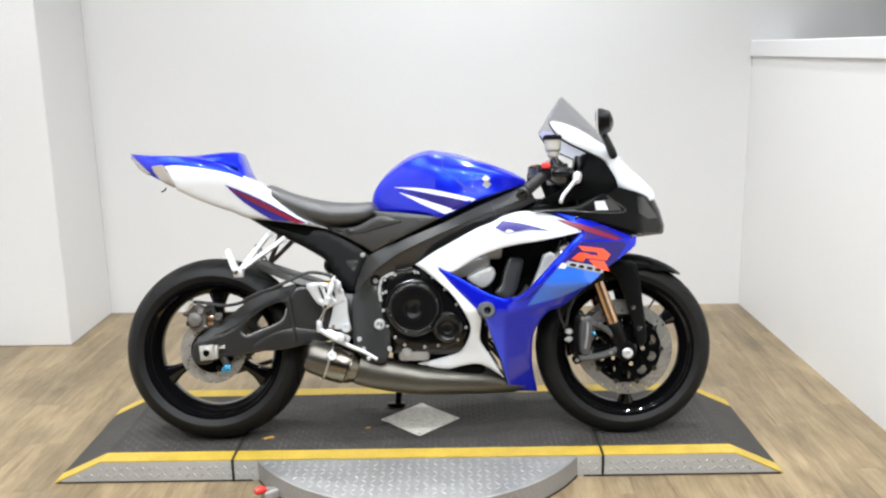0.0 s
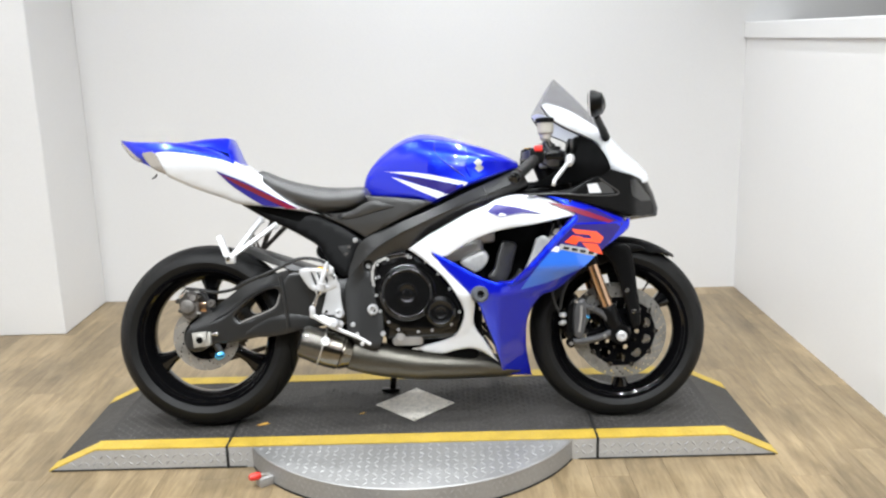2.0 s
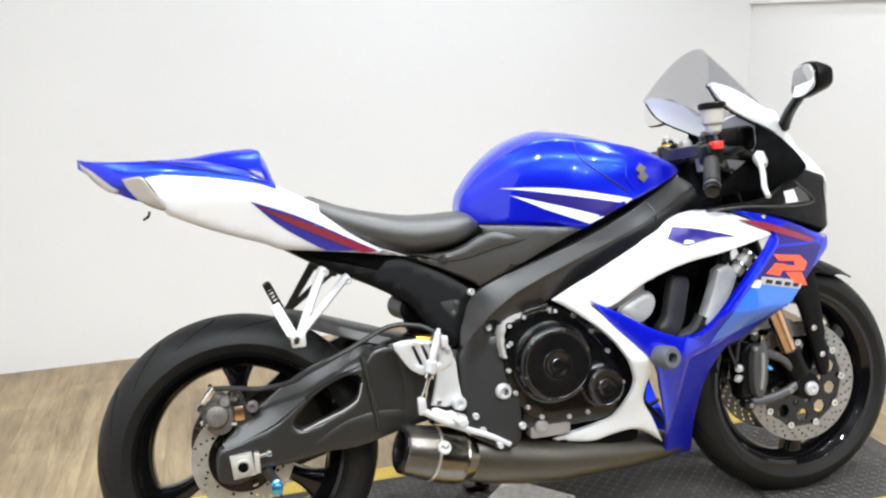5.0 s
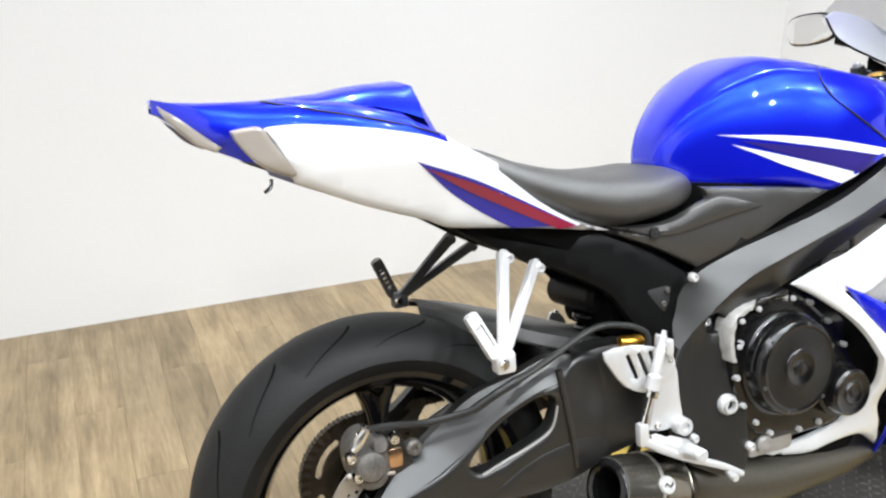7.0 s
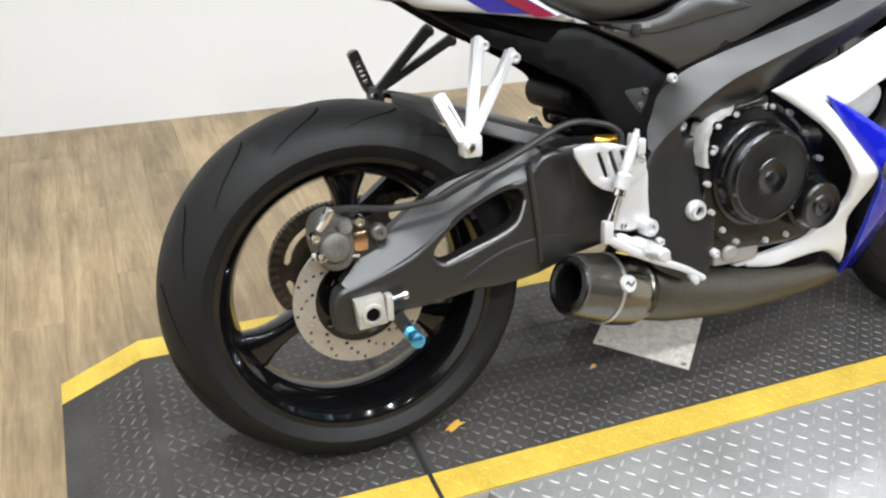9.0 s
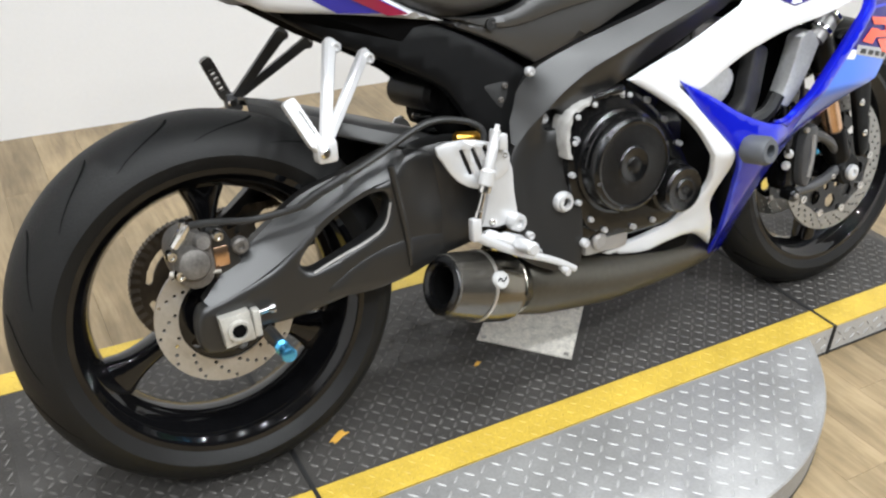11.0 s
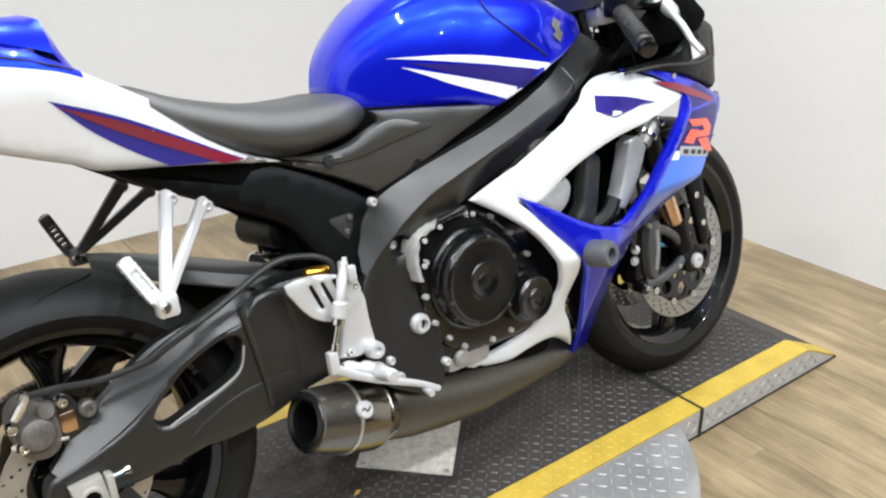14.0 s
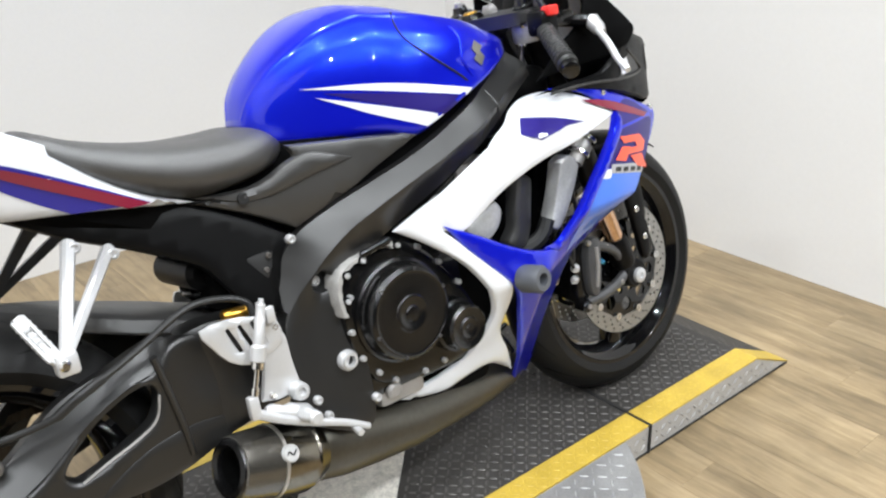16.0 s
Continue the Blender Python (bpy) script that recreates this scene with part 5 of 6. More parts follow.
# ------------------------------------------------ exhaust
rings = []
for x, y, z, ry, rz in ((-0.225, -0.146, 0.246, 0.028, 0.040), (-0.20, -0.142, 0.243, 0.033, 0.052), (-0.15, -0.136, 0.233, 0.039, 0.057), (-0.08, -0.118, 0.217, 0.048, 0.057), (0.02, -0.100, 0.200, 0.058, 0.054), (0.12, -0.078, 0.193, 0.068, 0.051), (0.22, -0.06, 0.187, 0.070, 0.047), (0.32, -0.045, 0.176, 0.050, 0.036), (0.38, -0.03, 0.168, 0.03, 0.020)):
    rings.append([(x, y + ry * math.cos(a), z + rz * math.sin(a)) for a in (2 * math.pi * k / 24 for k in range(24))])
part("exhaust_pipe", loft(rings), EXH, bike, "dull titanium exhaust pipe under the engine")
part("belly_pan", panel([(-0.02, 0.244), (0.12, 0.232), (0.25, 0.212), (0.32, 0.185, 1), (0.395, 0.166, 1), (0.05, 0.166), (-0.03, 0.178)], lambda x, z: 0.116 - 0.45 * max(0, 0.245 - z) - 0.05 * max(0, x - 0.1), 0.004, 0.01), EXH, bike, "dull titanium belly pan")
part("belly_pan", panel([(-0.02, 0.244), (0.12, 0.232), (0.25, 0.212), (0.32, 0.185, 1), (0.395, 0.166, 1), (0.05, 0.166), (-0.03, 0.178)], lambda x, z: 0.140 - 0.45 * max(0, 0.245 - z) - 0.05 * max(0, x - 0.1), 0.004, 0.01, side=1), EXH, bike, "dull titanium belly pan")
carbon = mat("carbon_weave", (0.05, 0.046, 0.042), 0.26, 0.75, 0.6)
t = carbon.node_tree
co, chk = t.nodes.new("ShaderNodeTexCoord"), t.nodes.new("ShaderNodeTexChecker")
chk.inputs["Scale"].default_value = 260
chk.inputs[1].default_value, chk.inputs[2].default_value = (0.070, 0.066, 0.058, 1), (0.125, 0.116, 0.100, 1)
t.links.new(co.outputs["Object"], chk.inputs[0])
t.links.new(chk.outputs[0], t.nodes["Principled BSDF"].inputs["Base Color"])
M0, M1 = Vector((-0.358, -0.167, 0.296)), Vector((-0.188, -0.141, 0.240))
muffler = part("muffler", rod(M0, M1, [(0.02, 0.0475), (0.0, 0.0494), (0.01, 0.0522), (0.10, 0.0551), (0.40, 0.0608)], 40, False), carbon, bike, "short carbon-fibre muffler")
part("outlet", rod(M0, M0 + (M1 - M0) * 0.5, [(0.95, 0.0001), (0.95, 0.0304), (0.08, 0.0314)], 36, False), BORE, muffler, "black hollow muffler outlet")
part("outlet_lip", rod(M0, M0 + (M1 - M0) * 0.5, [(0.08, 0.0312), (-0.02, 0.0333), (-0.06, 0.0389), (-0.03, 0.0466), (0.03, 0.0499)], 36, False), CASE, muffler)
part("steel_band", rod(M0 + (M1 - M0) * 0.375, M0 + (M1 - M0) * 0.405, [(0, 0.0613), (0, 0.0622), (1, 0.0627), (1, 0.0617)], 40), STEEL, muffler)
part("rear_cone", rod(M0 + (M1 - M0) * 0.408, M0 + (M1 - M0) * 0.94, [(0, 0.0613), (0.25, 0.0627), (0.62, 0.0613), (0.66, 0.0560), (0.68, 0.0560), (0.72, 0.0579), (1.0, 0.0456)], 40), CONE, muffler, "polished titanium muffler cone")
badge = part("badge", rod((-0.272, -0.203, 0.295), (-0.270, -0.2165, 0.299), [(0, 0.015), (0.8, 0.015), (1, 0.013), (1, 0.0001)], 24), RADPAINT, muffler, "round light maker's badge")
part("badge_mark", tube([(-0.2815, -0.2165, 0.293), (-0.275, -0.2175, 0.304), (-0.269, -0.2175, 0.296), (-0.262, -0.2170, 0.303)], 0.0013, 6, 3), SEAM, badge)

# ------------------------------------------------ swingarm and rear brake
SWING = [(-0.752, 0.300), (-0.742, 0.338), (-0.700, 0.352), (-0.625, 0.378), (-0.575, 0.413), (-0.528, 0.448), (-0.478, 0.472), (-0.430, 0.486), (-0.40, 0.515), (-0.36, 0.520), (-0.318, 0.500), (-0.29, 0.44), (-0.288, 0.36), (-0.33, 0.338), (-0.42, 0.325), (-0.52, 0.303), (-0.60, 0.288), (-0.66, 0.285), (-0.70, 0.262), (-0.742, 0.268)]
HOLE = [(-0.580, 0.374), (-0.566, 0.398), (-0.524, 0.435), (-0.476, 0.460), (-0.442, 0.467), (-0.430, 0.452), (-0.442, 0.415), (-0.474, 0.394), (-0.560, 0.360)]


def arm_width(x, z):
    w = 0.130 + 0.02 * max(0, min(1, (x + 0.6) / 0.2)) - 0.16 * max(0, x + 0.42)
    return w


ARM_EDGE = [(-0.735, 0, 0.350), (-0.684, 0, 0.391), (-0.636, 0, 0.420), (-0.559, 0, 0.475), (-0.483, 0, 0.503), (-0.426, 0, 0.522), (-0.395, 0, 0.525)]
ARM_CREASE = [(-0.728, 0, 0.342), (-0.665, 0, 0.362), (-0.600, 0, 0.394), (-0.535, 0, 0.442), (-0.470, 0, 0.474), (-0.424, 0, 0.488), (-0.398, 0, 0.515)]

for s in (-1, 1):
    sw = part("swingarm", panel(SWING, arm_width, 0.022, 0.008, [HOLE], grid=0.012, side=s, per=8), SATIN, bike, "satin black cast swingarm", 60)
    part("arm_chamfer", chamfer(ARM_EDGE, ARM_CREASE, arm_width, 0.046, s), SATIN, sw, "", 25)
    part("arm_skirt", panel([(-0.545, 0.318), (-0.484, 0.362), (-0.408, 0.382), (-0.33, 0.372), (-0.285, 0.352), (-0.345, 0.332), (-0.47, 0.308)], over(arm_width, 0.0015), 0.002, 0.003, grid=0.015, side=s), SATIN, sw)
    part("edge_trim", tube([(x, s * (arm_width(x, z) - 0.002), z) for x, z in ((-0.562, 0.357), (-0.52, 0.374), (-0.472, 0.392), (-0.440, 0.412), (-0.428, 0.448))], 0.0022, 8), CAST, sw)
    part("seam_ridge", tube([(x, s * (arm_width(x, z) + 0.001), z) for x, z in ((-0.424, 0.508), (-0.416, 0.460), (-0.405, 0.39), (-0.400, 0.338))], 0.006, 8), SATIN, sw)
    part("adjuster_block", join(panel([(-0.722, 0.326, 1), (-0.676, 0.330, 1), (-0.671, 0.282, 1), (-0.717, 0.278, 1)], flat(0.150), 0.016, 0.003, side=s, grid=0.03, per=2)), BLOCK, sw, "silver axle adjuster block")
    part("adjuster_end", box((-0.672, s * 0.140 - 0.010, 0.284), (-0.660, s * 0.140 + 0.010, 0.328), 0.003), BLOCK, sw)
    part("axle_nut", rod((-0.696, s * 0.148, 0.303), (-0.696, s * 0.156, 0.303), [(0, 0.0175), (0.9, 0.017), (1, 0.0155), (1, 0.012), (0.3, 0.011), (0.3, 0.0001)], 28), BLOCK, sw)
    # a black disc stands in for the shade down the hollow axle
    part("axle_bore", rod((-0.696, s * 0.1505, 0.303), (-0.696, s * 0.1535, 0.303), [(0, 0.0105), (1, 0.0105), (1, 0.0001)], 20), BORE, sw)
    part("adjuster_bolt", rod((-0.672, s * 0.142, 0.318), (-0.635, s * 0.142, 0.322), [(0, 0.004), (0.8, 0.004), (0.8, 0.007), (1, 0.007)], 10), CHROME, sw)
    part("stand_spool", rod((-0.630, s * 0.128, 0.250), (-0.630, s * 0.172, 0.250), [(0, 0.011), (0.2, 0.012), (0.3, 0.007), (0.6, 0.007), (0.65, 0.012), (0.95, 0.012), (1, 0.008)], 20), SPOOL, sw, "blue anodised paddock stand spool")
    part("spool_boss", rod((-0.650, s * 0.118, 0.285), (-0.628, s * 0.122, 0.248), [(0, 0.012), (1, 0.011)], 10), SATIN, sw)
part("swingarm_pivot", join(rod((-0.32, -0.135, 0.43), (-0.32, 0.135, 0.43), [(0, 0.055), (1, 0.055)], 24), box((-0.335, -0.13, 0.34), (-0.17, 0.13, 0.50), 0.03, 2)), SATIN, bike, "black swingarm cross tube")
part("arm_gusset", panel([(-0.372, 0.524), (-0.31, 0.530), (-0.255, 0.515), (-0.225, 0.45), (-0.24, 0.36), (-0.30, 0.335), (-0.35, 0.34), (-0.345, 0.42), (-0.36, 0.49)], flat(0.138), 0.02, 0.018), SATIN, bike)
shock = part("shock", rod((-0.235, 0.0, 0.30), (-0.25, 0.0, 0.60), [(0, 0.02), (0.1, 0.03), (1, 0.03)], 16), CASE, bike, "black rear shock")
part("spring", tube([(-0.236 - 0.003 * k / 8 + 0.034 * math.cos(k * math.pi / 4), 0.034 * math.sin(k * math.pi / 4), 0.33 + 0.0028 * k) for k in range(80)], 0.006, 8, 2), CASE, shock)
part("inner_fender", box((-0.285, -0.085, 0.515), (-0.19, 0.085, 0.64), 0.02, 2), INNER, bike, "black inner fender")
part("shock_reservoir", rod((-0.292, 0.075, 0.582), (-0.284, -0.065, 0.586), [(0, 0.020), (0.06, 0.030), (0.94, 0.030), (1, 0.020)], 24), BLACK, bike, "black round shock reservoir")
part("gold_collar", rod((-0.300, -0.135, 0.528), (-0.255, -0.135, 0.522), [(0, 0.008), (0.1, 0.011), (0.9, 0.011), (1, 0.007)], 14), GOLD, bike, "brass coloured fitting")
caliper = part("rear_caliper", join(panel([(-0.772, 0.430), (-0.760, 0.456), (-0.735, 0.462), (-0.712, 0.440), (-0.706, 0.40), (-0.715, 0.375), (-0.740, 0.368), (-0.765, 0.388)], flat(0.116), 0.038, 0.008, grid=0.012), rod((-0.740, -0.110, 0.412), (-0.740, -0.134, 0.414), [(0, 0.027), (0.6, 0.026), (0.85, 0.022), (1, 0.012), (1, 0.0001)], 24)), OLDCAST, bike, "dirty grey cast rear brake caliper")
part("caliper_bracket", panel([(-0.715, 0.452), (-0.692, 0.456), (-0.676, 0.43), (-0.66, 0.38), (-0.655, 0.335), (-0.70, 0.338), (-0.708, 0.38)], flat(0.104), 0.014, 0.005, grid=0.015), SATIN, caliper)
part("rust_pad", box((-0.706, -0.106, 0.392), (-0.682, -0.094, 0.425), 0.003), COPPER, caliper, "brown brake pad edge")
for x, z in ((-0.700, 0.448), (-0.762, 0.400), (-0.770, 0.432)):
    part("caliper_bolt", bolt((x, -0.119, z), (0, -1, 0), 0.009, 0.012, 10), CHROME, caliper)
part("piston_cap", rod((-0.722, -0.112, 0.440), (-0.722, -0.126, 0.442), [(0, 0.015), (0.6, 0.014), (1, 0.010), (1, 0.0001)], 18), OLDCAST, caliper)
part("bleed_nipple", rod((-0.752, -0.118, 0.458), (-0.748, -0.128, 0.482), [(0, 0.006), (0.4, 0.006), (0.45, 0.0035), (0.9, 0.0035), (1, 0.005)], 10), CHROME, caliper)
part("pad_pin", rod((-0.775, -0.112, 0.400), (-0.70, -0.112, 0.388), [(0, 0.004), (0.05, 0.006), (0.1, 0.003), (1, 0.003)], 10), STEEL, caliper)
part("bracket_boss", rod((-0.665, -0.100, 0.420), (-0.665, -0.116, 0.420), [(0, 0.014), (0.8, 0.013), (1, 0.010), (1, 0.005), (0.8, 0.004), (0.8, 0.0001)], 16), OLDCAST, caliper)
part("banjo", rod((-0.765, -0.125, 0.445), (-0.74, -0.13, 0.475), [(0, 0.007), (0.5, 0.009), (1, 0.005)], 10), CHROME, caliper)
part("brake_hose", tube([(-0.742, -0.13, 0.474), (-0.70, -0.12, 0.468), (-0.64, -0.115, 0.458), (-0.573, -0.14, 0.471), (-0.545, -0.148, 0.488), (-0.449, -0.15, 0.526), (-0.36, -0.15, 0.564), (-0.298, -0.15, 0.560), (-0.262, -0.155, 0.542), (-0.260, -0.16, 0.515)], 0.0056, 10), HOSE, bike, "black rear brake hose")
part("hose_sleeve", tube([(-0.573, -0.14, 0.471), (-0.545, -0.148, 0.488), (-0.50, -0.15, 0.506)], 0.0075, 10), HOSE, bike)
# hugger: a straight plate over the tyre, reaching further back on the chain side
rings = []
for x, z, near in ((-0.580, 0.607, 0.040), (-0.535, 0.597, -0.015), (-0.487, 0.583, -0.060), (-0.42, 0.560, -0.086), (-0.35, 0.536, -0.088), (-0.27, 0.506, -0.080)):
    top = [(0.100, -0.012), (0.096, -0.003), (0.080, 0.0), ((0.08 + near) / 2, 0.002), (near + 0.022, 0.0), (near + 0.006, -0.006), (near, -0.026)]
    rings.append([(x, y, z + h) for y, h in top] + [(x, y * 0.97, z + h - 0.004) for y, h in top[::-1]])
part("rear_hugger", loft(rings), GREYPLASTIC, bike, "matt black rear tyre hugger")

# ------------------------------------------------ footrests


def strut(p0, p1, w0, w1, deep, side):
    """A flat tapered bar with chamfered edges, its broad face outwards."""
    p0, p1 = Vector(p0), Vector(p1)
    d = (p1 - p0).normalized()
    out = Vector((0, side, 0))
    out = (out - d * out.dot(d)).normalized()
    flat_way = d.cross(out)
    rings = []
    for p, w in ((p0, w0 * 0.8), (p0 + d * 0.003, w0), (p1 - d * 0.003, w1), (p1, w1 * 0.8)):
        h, e = w / 2, deep / 2
        rings.append([p + flat_way * a + out * b for a, b in ((-h, -e), (h, -e), (h, e * 0.4), (h * 0.6, e), (-h * 0.6, e), (-h, e * 0.4))])
    return loft(rings)


for s in (-1, 1):
    metal = SILVER if s < 0 else DARKGREY
    knee = Vector((-0.561, s * 0.240, 0.578)) if s < 0 else Vector((-0.556, s * 0.215, 0.581))
    hg = part("passenger_hanger", join(strut((-0.486, s * 0.106, 0.703), knee, 0.020, 0.014, 0.013, s), strut((-0.436, s * 0.118, 0.682), knee, 0.017, 0.013, 0.013, s), box((knee.x - 0.016, s * abs(knee.y) - 0.013, knee.z - 0.020), (knee.x + 0.014, s * abs(knee.y) + 0.013, knee.z + 0.012), 0.005)), metal, bike, "bare cast aluminium passenger footrest hanger" if s < 0 else "dark grey passenger footrest hanger")
    for p in ((-0.483, 0.116, 0.694), (-0.436, 0.128, 0.673)):
        part("hanger_bolt", bolt((p[0], s * p[1], p[2]), (0, s, 0), 0.009, 0.006, 12), metal, hg)
    part("pivot_pin", rod((knee.x - 0.006, s * (abs(knee.y) - 0.018), knee.z - 0.004), (knee.x - 0.006, s * (abs(knee.y) + 0.019), knee.z - 0.004), [(0, 0.006), (0.1, 0.008), (0.9, 0.008), (1, 0.005)], 12), CHROME, hg)
    P0, P1 = knee + Vector((-0.008, s * 0.004, -0.004)), Vector((-0.602, s * 0.222, 0.647)) if s < 0 else Vector((-0.600, s * 0.207, 0.660))
    along = (P1 - P0).normalized()
    wide = along.cross(Vector((0, s, 0))).normalized()
    rails = [strut(P0 + along * 0.012 + wide * a * 0.0075, P1 - along * 0.002 + wide * a * 0.0075, 0.006, 0.0055, 0.014, s) for a in (-1, 1)]
    if s < 0:
        rails.append(strut(P0 + along * 0.015, P1 - along * 0.010, 0.012, 0.012, 0.008, s))
    peg = part("passenger_peg", join(*rails, strut(P0, P0 + along * 0.026, 0.015, 0.022, 0.015, s), strut(P1 - along * 0.020, P1, 0.021, 0.016, 0.014, s)), SILVER if s < 0 else OLDCAST, hg, "ribbed aluminium passenger footrest")
    for k in range(5):
        c = P0 + (P1 - P0) * (0.36 + 0.11 * k)
        part("peg_rib", strut(c, c + along * 0.004, 0.023, 0.023, 0.010, s), SILVER if s < 0 else OLDCAST, peg)
    top = [(-0.258, 0.543), (-0.243, 0.528)] if s < 0 else [(-0.255, 0.505), (-0.243, 0.502)]
    br = part("footrest_bracket", panel(top + [(-0.233, 0.497), (-0.223, 0.477), (-0.220, 0.434), (-0.214, 0.390, 1), (-0.250, 0.379), (-0.285, 0.386, 1), (-0.272, 0.435), (-0.262, 0.49)], flat(0.186), 0.006, 0.004, grid=0.015, side=s), SILVER, bike, "bare aluminium footrest bracket")
    if s < 0:
        part("heel_guard", panel([(-0.357, 0.530), (-0.31, 0.535), (-0.268, 0.526), (-0.235, 0.512), (-0.232, 0.475), (-0.262, 0.458), (-0.290, 0.452), (-0.322, 0.468), (-0.345, 0.500)], lambda x, z: 0.178 + 0.10 * (x + 0.36), 0.003, 0.003, [[(-0.318 + d, 0.519), (-0.311 + d, 0.519), (-0.296 + d, 0.478), (-0.303 + d, 0.478)] for d in (0.0, 0.020, 0.040)], grid=0.012, side=s, per=2), SILVER, br, "slotted aluminium heel guard")
    if s < 0:
        part("master_cylinder", join(rod((-0.259, s * 0.203, 0.556), (-0.288, s * 0.205, 0.462), [(0, 0.004), (0.08, 0.005), (0.1, 0.0075), (0.3, 0.0075), (0.32, 0.0085), (0.72, 0.0085), (0.76, 0.0125), (0.98, 0.0125), (1, 0.010)], 16)), SILVER, br, "bare aluminium brake master cylinder")
        part("push_rod", rod((-0.288, s * 0.205, 0.462), (-0.306, s * 0.206, 0.412), [(0, 0.011), (0.2, 0.011), (0.25, 0.0045), (0.75, 0.0045), (0.78, 0.007), (1, 0.007)], 12), CHROME, br)
        part("clevis", box((-0.320, s * 0.206 - 0.008, 0.374), (-0.302, s * 0.206 + 0.008, 0.413), 0.004), SILVER, br)
        part("reservoir_clip", box((-0.256, s * 0.196 - 0.006, 0.512), (-0.240, s * 0.196 + 0.006, 0.538), 0.003), SILVER, br)
    part("pivot_boss", rod((-0.225, s * 0.186, 0.384), (-0.226, s * 0.208, 0.386), [(0, 0.016), (0.8, 0.015), (1, 0.012), (1, 0.007), (0.7, 0.006), (0.7, 0.0001)], 20), SILVER, br)
    part("rider_peg", join(rod((-0.232, s * 0.19, 0.352), (-0.236, s * 0.262, 0.358), [(0, 0.013), (0.18, 0.013), (0.2, 0.010), (0.28, 0.010), (0.3, 0.0125), (0.95, 0.0115), (1, 0.008)], 16)), SILVER, br, "ribbed aluminium rider footrest")
    part("peg_mount", rod((-0.29, s * 0.196, 0.376), (-0.215, s * 0.199, 0.345), [(0, 0.007), (0.12, 0.012), (0.4, 0.0095), (0.5, 0.014), (0.9, 0.014), (1, 0.009)], 16), SILVER, br)
    part("foot_lever", join(tube([(-0.312, s * 0.206, 0.384), (-0.275, s * 0.209, 0.360), (-0.225, s * 0.212, 0.334), (-0.165, s * 0.216, 0.308), (-0.124, s * 0.218, 0.284)], 0.0085, 10, taper=0.0055), rod((-0.150, s * 0.212, 0.291), (-0.150, s * 0.235, 0.288), [(0, 0.005), (0.5, 0.005), (0.55, 0.007), (1, 0.006)], 10)), SILVER, br, "bare aluminium foot lever")
    for x, z in ((-0.240, 0.500), (-0.268, 0.392)):
        part("bracket_bolt", bolt((x, s * 0.186, z), (0, s, 0), 0.006, 0.006, 10), CHROME, br)

# ------------------------------------------------ fork and front end
U0, U1 = Vector((0.478, 0, 0.905)), Vector((0.690, 0, 0.300))


def down_fork(s, u):
    return U0 + (U1 - U0) * u + Vector((0, 0.098 * s, 0))


